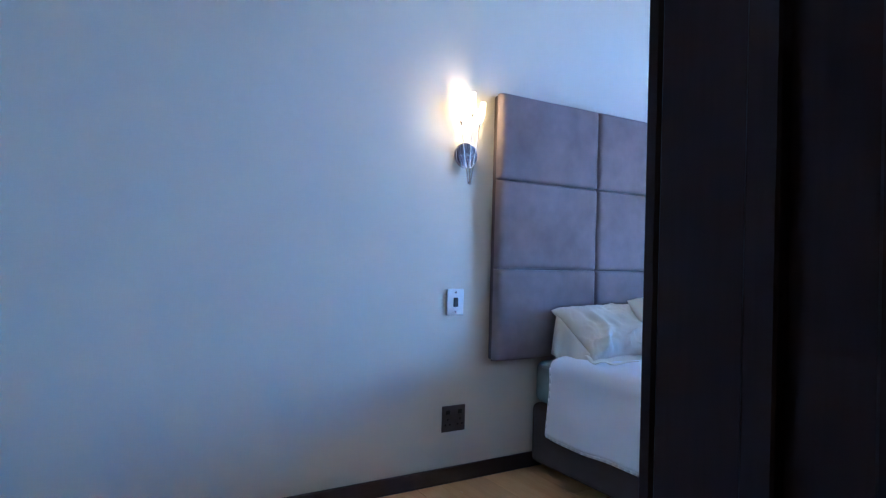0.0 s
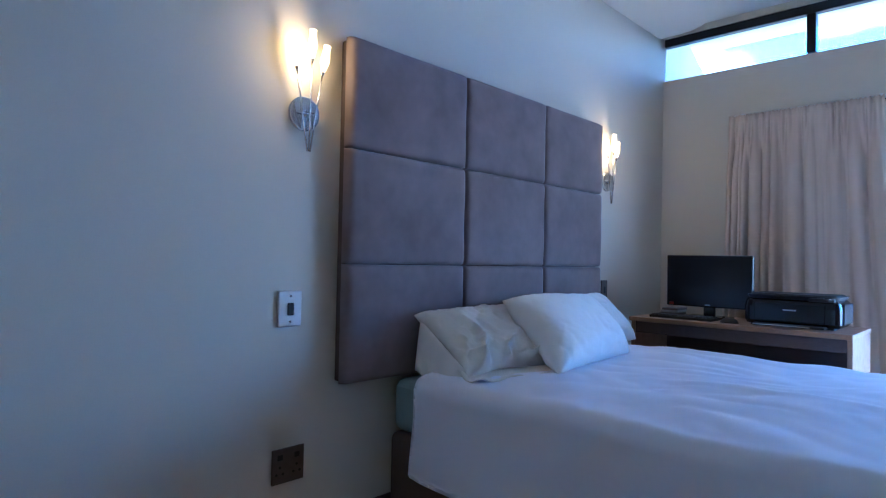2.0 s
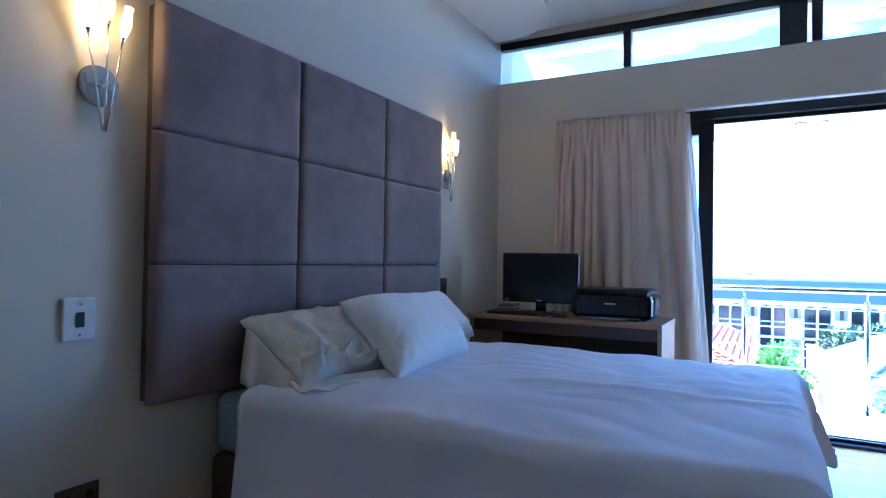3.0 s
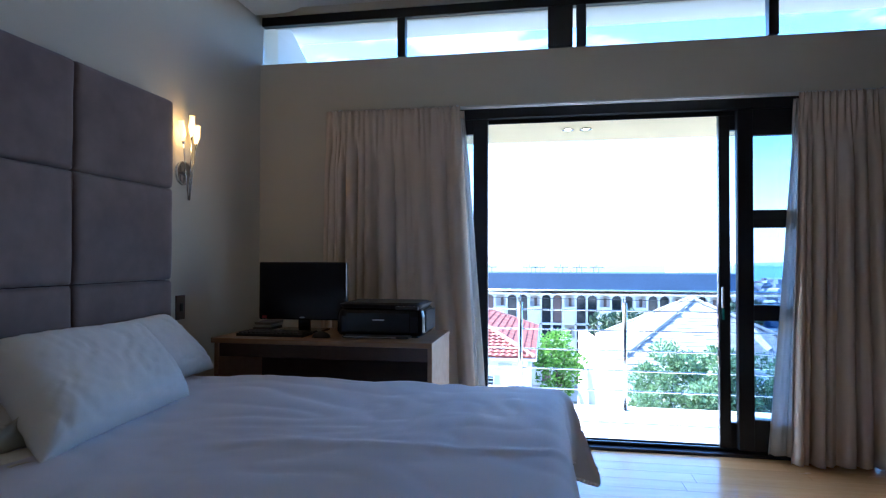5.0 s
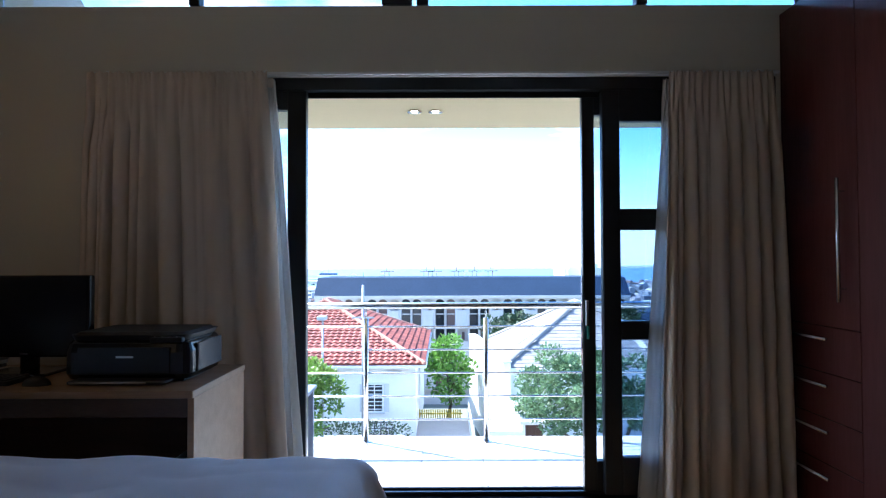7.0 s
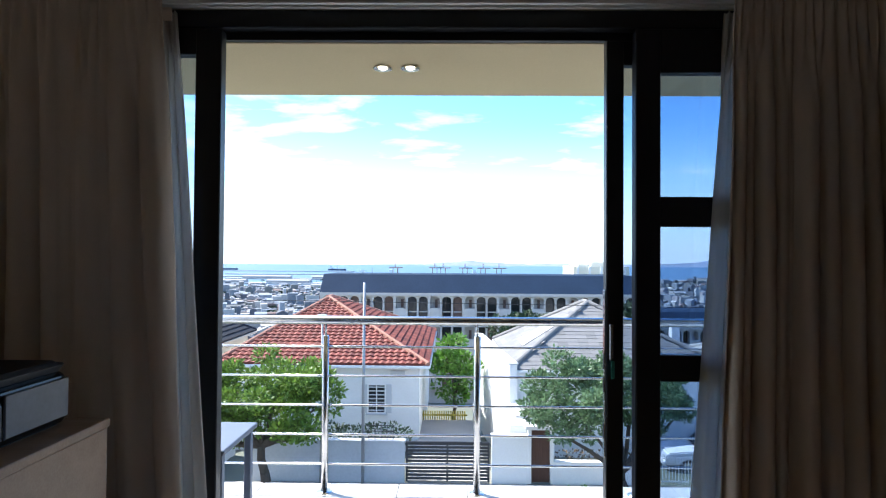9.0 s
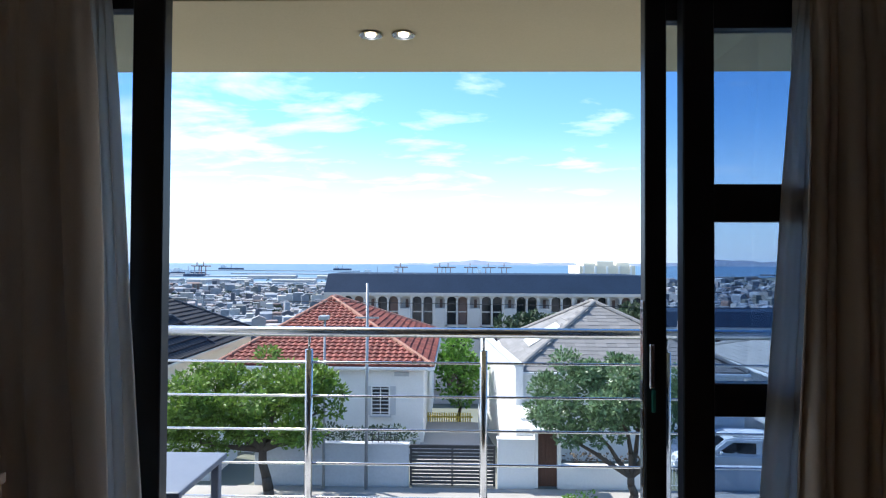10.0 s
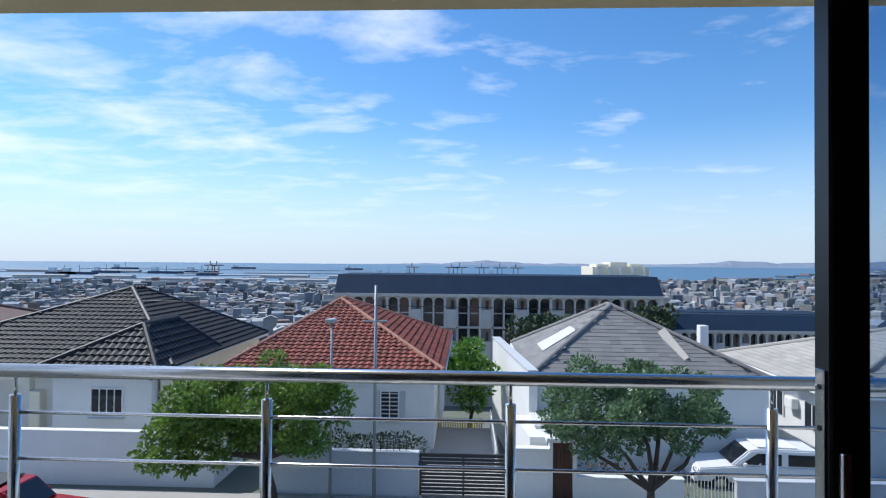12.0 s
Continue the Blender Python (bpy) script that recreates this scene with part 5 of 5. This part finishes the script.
part("head", bx((-2.60, 20.25, -1.0), (-2.26, 20.75, -0.84), 0.03, 2), M_POLE, lampp)
cab = tagged(part("overhead_cable", rod((-60, 20.6, 0.2), (60, 20.6, -0.9), 0.012, 6), M_BLACKM), "thin black overhead cable along the street", "cable")


# ---- trees ----
def limb(bm, a, b, r0, r1, rnd, n=4):
    a, b = Vector(a), Vector(b)
    prev, pr = a, r0
    for i in range(1, n + 1):
        f = i / n
        q = a.lerp(b, f) + Vector((rnd.uniform(-1, 1), rnd.uniform(-1, 1), rnd.uniform(-0.4, 0.4))) * (0.06 * (b - a).length) * (1 if i < n else 0)
        r = r0 + (r1 - r0) * f
        bm_rod(bm, prev, q, pr, 8, r)
        prev, pr = q, r


def leaves(clumps, per, size, rnd, shell=0.55, flat=0.75):
    """Many small folded leaves on the outer part of a set of clumps."""
    verts, faces = [], []
    for c, r in clumps:
        for _ in range(int(per * r * r)):
            d = Vector((rnd.gauss(0, 1), rnd.gauss(0, 1), rnd.gauss(0, 1)))
            d.normalize()
            rad = r * (shell + (1 - shell) * rnd.random() ** 0.5) * rnd.uniform(0.9, 1.12)
            p = Vector(c) + Vector((d.x, d.y, d.z * flat)) * rad
            ax = (d + Vector((rnd.uniform(-1, 1), rnd.uniform(-1, 1), rnd.uniform(-0.6, 1)))).normalized()
            sd = ax.cross(Vector((rnd.uniform(-1, 1), rnd.uniform(-1, 1), rnd.uniform(-1, 1)))).normalized()
            up = sd.cross(ax)
            s = size * rnd.uniform(0.6, 1.35)
            o = len(verts)
            verts += [tuple(p - ax * s * 0.1), tuple(p + ax * s * 0.45 + sd * s * 0.30 + up * s * 0.08), tuple(p + ax * s), tuple(p + ax * s * 0.45 - sd * s * 0.30 + up * s * 0.08)]
            faces += [(o, o + 1, o + 2), (o, o + 2, o + 3)]
    return verts, faces


def tree(label, base, trunk_top, r, limbs, clumps, per, size, leaf_mat, seed, name="tree", category="tree", shell=0.55):
    rnd = random.Random(seed)
    t = thing(name, base, label, category)
    bm = bmesh.new()
    if r:
        limb(bm, base, trunk_top, r, r * 0.7, rnd)
        for e in limbs:
            limb(bm, trunk_top, e, r * 0.6, r * 0.18, rnd)
        part("trunk", bm, M_BARK, t, smooth=True)
    else:
        bm.free()
    v, f = leaves(clumps, per, size, rnd, shell)
    me = bpy.data.meshes.new("crown")
    b = Vector(base)
    me.from_pydata([tuple(Vector(q) - b) for q in v], [], f)
    me.materials.append(leaf_mat)
    c = new("crown", me)
    c.parent = t
    return t


def cluster(center, half, n, r0, r1, seed, hollow=0.45):
    rnd = random.Random(seed)
    out = []
    while len(out) < n:
        d = Vector((rnd.uniform(-1, 1), rnd.uniform(-1, 1), rnd.uniform(-1, 1)))
        if d.length > 1 or d.length < hollow:
            continue
        out.append((Vector(center) + Vector((d.x * half[0], d.y * half[1], d.z * half[2])), rnd.uniform(r0, r1)))
    return out


c1 = cluster((-4.75, 19.3, -3.72), (3.3, 2.4, 1.65), 84, 0.28, 0.66, 3, 0.3)
c1 += cluster((-7.2, 19.2, -5.2), (1.8, 1.2, 0.75), 18, 0.24, 0.48, 8, 0.2)
tree("broad street tree with bright green leaves", (-4.0, 19.2, -7.45), (-4.3, 19.2, -5.5), 0.20,
     [(-6.6, 19.4, -4.4), (-2.4, 19.3, -4.2), (-4.9, 18.4, -3.4), (-4.0, 20.4, -3.6), (-5.8, 18.8, -3.7), (-7.2, 19.2, -5.2), (-1.9, 19.1, -4.9)],
     c1, 1150, 0.15, M_LEAF1, 11, shell=0.25)
c2 = cluster((8.0, 19.3, -3.5), (3.1, 2.2, 1.5), 80, 0.26, 0.60, 5, 0.35)
tree("street tree with grey-green leaves and a forked trunk", (8.9, 19.2, -7.45), (8.75, 19.2, -6.3), 0.17,
     [(7.2, 19.2, -4.2), (9.9, 19.4, -4.0), (8.3, 18.8, -3.3), (6.3, 19.1, -4.6), (10.6, 19.2, -4.4), (9.2, 20.0, -3.1)],
     c2, 1400, 0.135, M_LEAF2, 13, shell=0.25)
c3 = cluster((2.8, 31.5, -4.9), (1.0, 1.0, 1.7), 18, 0.5, 0.85, 7)
tree("upright fresh green garden tree", (2.8, 31.5, -8.8), (2.8, 31.5, -6.4), 0.12, [(2.4, 31.4, -4.5), (3.2, 31.5, -4.6)], c3, 300, 0.24, M_LEAF3, 17)
c4 = [(Vector((-3.0 + 0.45 * i, 22.2 + 0.15 * math.sin(i * 2.1), -5.85 + 0.10 * math.sin(i * 1.3))), 0.45) for i in range(9)]
tree("clipped dark green hedge behind the garden wall", (-1.2, 22.2, -7.5), (0, 0, 0), 0, [], c4, 700, 0.12, M_LEAF4, 19, "hedge", "hedge")
c5 = cluster((10.2, 54.0, -5.0), (3.6, 2.5, 0.9), 16, 0.9, 1.5, 9, 0.2)
tree("dark umbrella pine in front of the flats", (10.2, 54.0, -13.2), (10.2, 54.0, -6.2), 0.3, [(8.5, 54, -5.2), (12, 54, -5.1)], c5, 130, 0.42, M_LEAF4, 23)
c6 = cluster((19.0, 52.0, -3.7), (2.6, 2.0, 0.9), 10, 0.8, 1.3, 10, 0.2)
tree("dark umbrella pine behind the grey roof", (19.0, 52.0, -13.0), (19.0, 52.0, -5.0), 0.3, [(18, 52, -4), (20, 52, -4)], c6, 130, 0.42, M_LEAF4, 29)
c7 = [(Vector((7.2 + 0.6 * i, 22.6 + 0.2 * math.sin(i), -6.9)), 0.36) for i in range(6)]
tree("low dry shrubs in a garden bed", (8.5, 22.6, -7.5), (0, 0, 0), 0, [], c7, 420, 0.12, mat("dry_brown_foliage", (0.15, 0.11, 0.07), 0.8, island=0.4, bump=0), 31, "shrub", "shrub")
c8 = cluster((6.9, 18.8, -7.0), (0.5, 0.3, 0.3), 6, 0.2, 0.34, 12, 0.1)
tree("small pale green shrub on the pavement", (6.9, 18.8, -7.45), (0, 0, 0), 0, [], c8, 900, 0.10, M_LEAF3, 37, "shrub", "shrub")


# ---- cars ----
def car(label, m, body_mat, canopy):
    """Car along local x, nose towards -x, standing on z = 0."""
    c = thing("car", (0, 0, 0), label, "car")
    W = 1.75
    bm = bmesh.new()
    bm_prism(bm, [(-2.45, 0.42), (-2.5, 0.70), (-2.35, 0.92), (-1.1, 1.05), (2.42, 1.05), (2.5, 0.6), (2.42, 0.38)], 1, -W / 2, W / 2)
    bmesh.ops.bevel(bm, geom=bm.edges[:], offset=0.05, segments=2, affect="EDGES")
    body = part("body", bm, body_mat, c)
    bm = bmesh.new()
    end = 2.4 if canopy else 1.6
    bm_prism(bm, [(-1.15, 1.03), (-0.45, 1.66), (-0.1, 1.72), (end - 0.25, 1.74), (end, 1.03)], 1, -W / 2 + 0.09, W / 2 - 0.09)
    bmesh.ops.bevel(bm, geom=bm.edges[:], offset=0.06, segments=2, affect="EDGES")
    part("cabin", bm, body_mat, c)
    for s in (-1, 1):
        y = s * (W / 2 - 0.085)
        for a, b in (((-0.75, -0.15), (-0.2, 0.5)), ((0.0, 0.0), (0.75, 0.75)), ((1.0, 1.0), (end - 0.35, end - 0.42))):
            bm = bmesh.new()
            bm_prism(bm, [(a[0], 1.12), (b[0] + 0.05, 1.12), (b[1], 1.56), (a[1], 1.56)] if a[0] != a[1] else [(a[0], 1.12), (b[0], 1.12), (b[1], 1.56), (a[1], 1.56)], 1, y - 0.012, y + 0.012)
            part("side_window", bm, M_WINDARK, c)
        for x in (-1.55, 1.5):
            wv = part("wheel", rod((x, s * (W / 2 - 0.22), 0.34), (x, s * (W / 2 + 0.01), 0.34), 0.34, 24), M_TYRE, c)
            part("rim", rod((x, s * (W / 2 - 0.02), 0.34), (x, s * (W / 2 + 0.018), 0.34), 0.21, 18), M_STEEL, wv)
        part("headlight", bx((-2.50, s * 0.62 - 0.16, 0.70), (-2.36, s * 0.62 + 0.16, 0.86), 0.03), M_CLEAR, c)
        part("mirror", bx((-0.72, s * 0.95 - 0.07, 1.08), (-0.6, s * 0.95 + 0.07, 1.22), 0.02), body_mat, c)
    bm = bmesh.new()
    bm_prism(bm, [(-1.10, 1.10), (-0.46, 1.645), (-0.48, 1.665), (-1.13, 1.12)], 1, -0.66, 0.66)
    part("windscreen", bm, M_WINDARK, c)
    part("bumper", bx((-2.56, -0.84, 0.38), (-2.44, 0.84, 0.58), 0.03), body_mat, c)
    part("roof_rack", bx((-0.1, -0.62, 1.75), (1.4, 0.62, 1.79), 0.015), M_WHITE if canopy else M_BLACKM, c)
    c.matrix_basis = m
    return c


car("white pick-up with a canopy parked on a driveway", pose(14.2, 23.6, -7.72, 0, 0, -4), M_CARW, True)
car("red hatchback parked in the street", pose(-12.0, 17.3, -7.53, 0, 0, 180), M_CARR, False)


# ---- flats ----
def flats(label, x0, x1, y, z_roof, z_eave, z_bot, bays, storeys, pitch, depth):
    b = thing("apartment_building", ((x0 + x1) / 2, y + depth / 2, z_bot), label, "apartment building", "flats below the street")
    part("wall", bx((x0 + 0.3, y + 0.9, z_bot), (x1 - 0.3, y + depth, z_eave)), M_APT, b)
    bm = bmesh.new()
    bm_prism(bm, [(y - 0.3, z_eave + 0.02), (y + 1.7, z_roof), (y + depth - 1.5, z_roof), (y + depth + 0.3, z_eave + 0.02)], 0, x0, x1)
    roof = part("roof", bm, M_SLATE, b, "navy blue mansard roof")
    part("eave_band", bx((x0, y - 0.32, z_eave - 0.28), (x1, y + 0.9, z_eave + 0.02)), M_APT, b)
    for e in (x0, x1 - 0.5):
        part("end_wall", bx((e, y - 0.05, z_bot), (e + 0.5, y + depth, z_eave - 0.28)), M_APT, b)
    bw = (x1 - x0 - 1.0) / bays
    for s in range(storeys):
        zt = z_eave - 0.28 - s * pitch
        zb = zt - pitch
        for k in range(bays):
            xa = x0 + 0.5 + k * bw
            bay = part("bay", bx((xa, y - 0.02, zb), (xa + 0.26, y + 0.95, zt)), M_APT, b)
            # balcony front, spandrel and arched head
            part("balcony_front", bx((xa + 0.26, y - 0.03, zb), (xa + bw * 0.36, y + 0.12, zb + 2.0), 0.02), M_APT, bay)
            part("spandrel", bx((xa + 0.26, y + 0.02, zb), (xa + bw, y + 0.9, zb + 0.18)), M_APT, bay)
            xm = xa + bw * 0.36
            part("pier", bx((xm, y + 0.02, zb), (xm + 0.2, y + 0.95, zt)), M_APT, bay)
            mid = (xm + 0.2 + xa + bw) / 2
            part("pier", bx((mid - 0.09, y + 0.05, zb), (mid + 0.09, y + 0.7, zt)), M_APT, bay)
            for wa, wb in ((xm + 0.2, mid - 0.09), (mid + 0.09, xa + bw)):
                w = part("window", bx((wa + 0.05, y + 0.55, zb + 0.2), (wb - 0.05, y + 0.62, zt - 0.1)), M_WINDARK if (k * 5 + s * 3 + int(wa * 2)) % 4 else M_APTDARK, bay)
                part("transom", bx((wa + 0.02, y + 0.48, zb + pitch * 0.45), (wb - 0.02, y + 0.55, zb + pitch * 0.45 + 0.12)), M_APT, w)
            for wa, wb in ((xa + 0.26, xm), (xm + 0.2, mid - 0.09), (mid + 0.09, xa + bw)):
                if s == 0:
                    bm = bmesh.new()
                    pts = [(wa, zt), (wa, zt - 0.5)]
                    for i in range(1, 6):
                        a = math.pi * i / 6
                        pts.append(((wa + wb) / 2 - (wb - wa) / 2 * math.cos(a), zt - 0.5 + 0.40 * math.sin(a)))
                    pts += [(wb, zt - 0.5), (wb, zt)]
                    bm_prism(bm, pts, 1, y + 0.02, y + 0.25)
                    part("arch", bm, M_APT, bay)
            # dark panel painted as the shade at the back of the recess
            part("recess_shade", bx((xa + 0.75, y + 0.80, zb + 2.0), (xm - 0.3, y + 0.88, zt - 0.45)), M_APTDARK, bay)
    return b


flats("long pale block of flats with a navy roof", -11.7, 23.1, 62.0, -0.38, -2.35, -16.0, 9, 3, 3.36, 11)
flats("lower pale block of flats with a navy roof", 24.5, 46.0, 68.0, -4.85, -6.5, -16.0, 7, 2, 3.2, 10)
tw = thing("tower_block", (33.7, 125.0, -25), "pale stepped tower block behind the flats", "tower block")
part("wall", bx((28.0, 120, -25), (39.4, 132, 0.1)), M_CREAM, tw)
for a, b, h in ((29.0, 31.5, 0.6), (31.8, 35.2, 1.0), (35.8, 38.4, 0.7)):
    part("roof_block", bx((a, 121, 0.1), (b, 128, h)), M_CREAM, tw)
for i in range(5):
    part("buttress", bx((28.6 + 2.4 * i, 119.6, -25), (29.0 + 2.4 * i, 120, 0.0)), M_WHITE, tw)


# ---- town, harbour and far shore ----
rc = random.Random(21)
verts, faces = [], []


def add_block(x, y, z, w, d, h, ang, gable):
    o = len(verts)
    ca, sa = math.cos(ang), math.sin(ang)
    def q(px, py, pz):
        verts.append((x + px * ca - py * sa, y + px * sa + py * ca, z + pz))
    for pz in (-2.0, h):
        for px, py in ((-w, -d), (w, -d), (w, d), (-w, d)):
            q(px / 2, py / 2, pz)
    faces.extend([(o, o + 1, o + 5, o + 4), (o + 1, o + 2, o + 6, o + 5), (o + 2, o + 3, o + 7, o + 6), (o + 3, o, o + 4, o + 7)])
    if gable:
        q(-w / 2, 0, h + d * 0.22)
        q(w / 2, 0, h + d * 0.22)
        faces.extend([(o + 4, o + 5, o + 9, o + 8), (o + 6, o + 7, o + 8, o + 9), (o + 5, o + 6, o + 9), (o + 7, o + 4, o + 8)])
    else:
        faces.append((o + 4, o + 5, o + 6, o + 7))


for _ in range(24000):
    y = 120 * (1345 / 120) ** rc.random()
    x = rc.uniform(-1, 1) * (30 + 0.95 * y)
    if (y < 135 and -14 < x < 48) or (y > 975 and x < 330):
        continue
    far = min(1.0, y / 900)
    w, d = rc.uniform(2.5, 4.0 + 15 * far), rc.uniform(2.5, 4.0 + 7 * far)
    h = rc.uniform(1.6, 3.6) + (rc.random() ** 9) * 10
    add_block(x, y, land_z(x, y), w, d, h, 0.35 + rc.choice((0, math.pi / 2)) + rc.uniform(-0.06, 0.06), rc.random() < 0.45)
for _ in range(700):
    y = rc.uniform(1340, 3600)
    x = 420 + (y - 1340) * 0.9 + rc.uniform(80, 1800)
    add_block(x, y, -46, rc.uniform(15, 60), rc.uniform(10, 40), rc.uniform(3, 9), rc.uniform(0, 3), False)
me = bpy.data.meshes.new("town")
me.from_pydata(verts, [], faces)
me.materials.append(M_CITY)
tagged(new("town", me), "dense low town roofs spreading down to the harbour", "town", kind="stuff")

v, f = [], []
rt = random.Random(77)
cl = []
for _ in range(900):
    y = 85 * (1300 / 85) ** rt.random()
    x = rt.uniform(-1, 1) * (30 + 0.95 * y)
    if y < 135 and -16 < x < 48:
        continue
    cl.append((Vector((x, y, land_z(x, y) + 2.5)), rt.uniform(1.6, 3.6)))
v, f = leaves(cl, 9, 1.9, rt, 0.5)
me = bpy.data.meshes.new("town_trees")
me.from_pydata(v, [], f)
me.materials.append(M_LEAF4)
tagged(new("town_trees", me), "dark green trees scattered among the town roofs", "trees", kind="stuff")

M_PIER = mat("pale_harbour_quay", (0.42, 0.43, 0.44), 0.9, vary=0.1, scale=0.02, fine=0.3)
for x, y, w, d in ((-420, 1075, 520, 45), (-820, 1190, 380, 40), (60, 1210, 300, 60), (-300, 1330, 420, 36), (-1150, 1640, 900, 26), (-380, 1720, 560, 24), (-900, 2150, 1100, 22), (-120, 1500, 260, 40), (-620, 1470, 240, 36), (-1700, 1900, 700, 26)):
    tagged(part("harbour_quay", bx((x - w / 2, y, -48), (x + w / 2, y + d, -43.8)), M_PIER), "long pale harbour quay in the bay", "quay", "harbour quays")
for x, y, w in ((-560, 1085, 90), (-440, 1085, 120), (-300, 1085, 80), (-900, 1200, 110), (-740, 1200, 80), (10, 1225, 100), (130, 1225, 90), (-420, 1338, 110), (-250, 1338, 130), (-1250, 1648, 160), (-1000, 1648, 120)):
    sh = thing("harbour_shed", (x, y + 12, -43.8), "long low pale shed on the harbour quay", "warehouse", "harbour sheds")
    part("wall", bx((x - w / 2, y + 2, -43.8), (x + w / 2, y + 22, -39.5)), M_PIER, sh)
    bm = bmesh.new()
    bm_prism(bm, [(y + 1, -39.5), (y + 12, -37.4), (y + 23, -39.5)], 0, x - w / 2 - 1, x + w / 2 + 1)
    part("roof", bm, M_PIER, sh)
M_SHIP = palette("ship_hulls", ((0.45, 0.10, 0.08), (0.10, 0.13, 0.2), (0.6, 0.6, 0.6), (0.3, 0.32, 0.35)))
rs = random.Random(4)
for i in range(12):
    x, y = rs.uniform(-1400, 150), rs.choice((1475, 1620, 1700, 1780, 2130, 2400))
    ln = rs.uniform(50, 110)
    s = thing("ship", (x, y, -46.3), "ship moored in the harbour", "ship", "ships in the bay")
    bm = bmesh.new()
    bm_prism(bm, [(x - ln / 2, y - 7), (x + ln * 0.38, y - 7), (x + ln / 2, y), (x + ln * 0.38, y + 7), (x - ln / 2, y + 7)], 2, -46.5, -39.5)
    part("hull", bm, M_SHIP, s)
    part("bridge", bx((x - ln * 0.42, y - 5, -39.5), (x - ln * 0.25, y + 5, -29)), M_WHITE, s)
    part("mast", rod((x, y, -39.5), (x, y, -22), 0.8, 6), M_POLE, s)
M_CRANE = mat("steel_crane_paint", (0.34, 0.20, 0.17), 0.6, vary=0.1)
for i, x in enumerate((-145, -40, -18, 40, 88, 130, -690, -672)):
    y = 1560
    c = thing("gantry_crane", (x, y, -44), "tall harbour gantry crane", "crane", "harbour cranes")
    for dx in (-6, 6):
        part("leg", bx((x + dx - 1, y - 1, -46), (x + dx + 1, y + 1, -20)), M_CRANE, c)
    part("boom", bx((x - 16, y - 1.2, -22), (x + 20, y + 1.2, -19.4)), M_CRANE, c)
    part("mast", bx((x - 1, y - 1, -19.4), (x + 1, y + 1, -9)), M_CRANE, c)

# low hills on the far shore
bm = bmesh.new()
hills = []
for i in range(90):
    x = -900 + i * 62
    hgt = 18 + 46 * max(0, noise.noise(Vector((i * 0.09, 2.0, 0)))) + 34 * max(0, min(1, (x - 1500) / 1800)) + 10 * noise.noise(Vector((i * 0.5, 7.0, 0)))
    hgt *= max(0.0, min(1.0, (x + 900) / 900))
    hills.append((bm.verts.new((x, 4700, -52)), bm.verts.new((x, 4880, -46 + max(0, hgt)))))
for a, b in zip(hills, hills[1:]):
    bm.faces.new((a[0], b[0], b[1], a[1]))
# the haze of distance is put into the blue-grey base colour
structure("backdrop_hills", bm, mat("hills_with_painted_haze", (0.25, 0.30, 0.38), 1.0, vary=0.1, scale=0.004, fine=0.02, bump=0), "far shore hills with blue haze in their colour", "hills")

# ---- floor planks and balcony tiles ----
rp = random.Random(5)
for k in range(44):
    y0 = -6.0 + 0.138 * k
    x = 0.02 - rp.uniform(0, 1.1)
    while x < 4.9:
        xa, xb = max(x, 0.0), min(x + 1.28, 4.9)
        x += 1.28
        if xb - xa < 0.03:
            continue
        ya, yb = y0, min(y0 + 0.138, 0.0)
        if yb - ya < 0.02:
            continue
        part("plank", bx((xa + 0.0006, ya + 0.0006, -0.008), (xb - 0.0006, yb - 0.0006, 0.0), 0.0008), M_FLOOR, floor)
bf = bpy.data.objects["balcony_floor"]
for i in range(16):
    for j in range(3):
        x, y = -0.55 + 0.4 * i, 0.262 + 0.335 * j
        part("tile", bx((x + 0.002, y + 0.002, -0.022), (x + 0.398, y + 0.333, -0.014), 0.0015), M_TILE, bf)
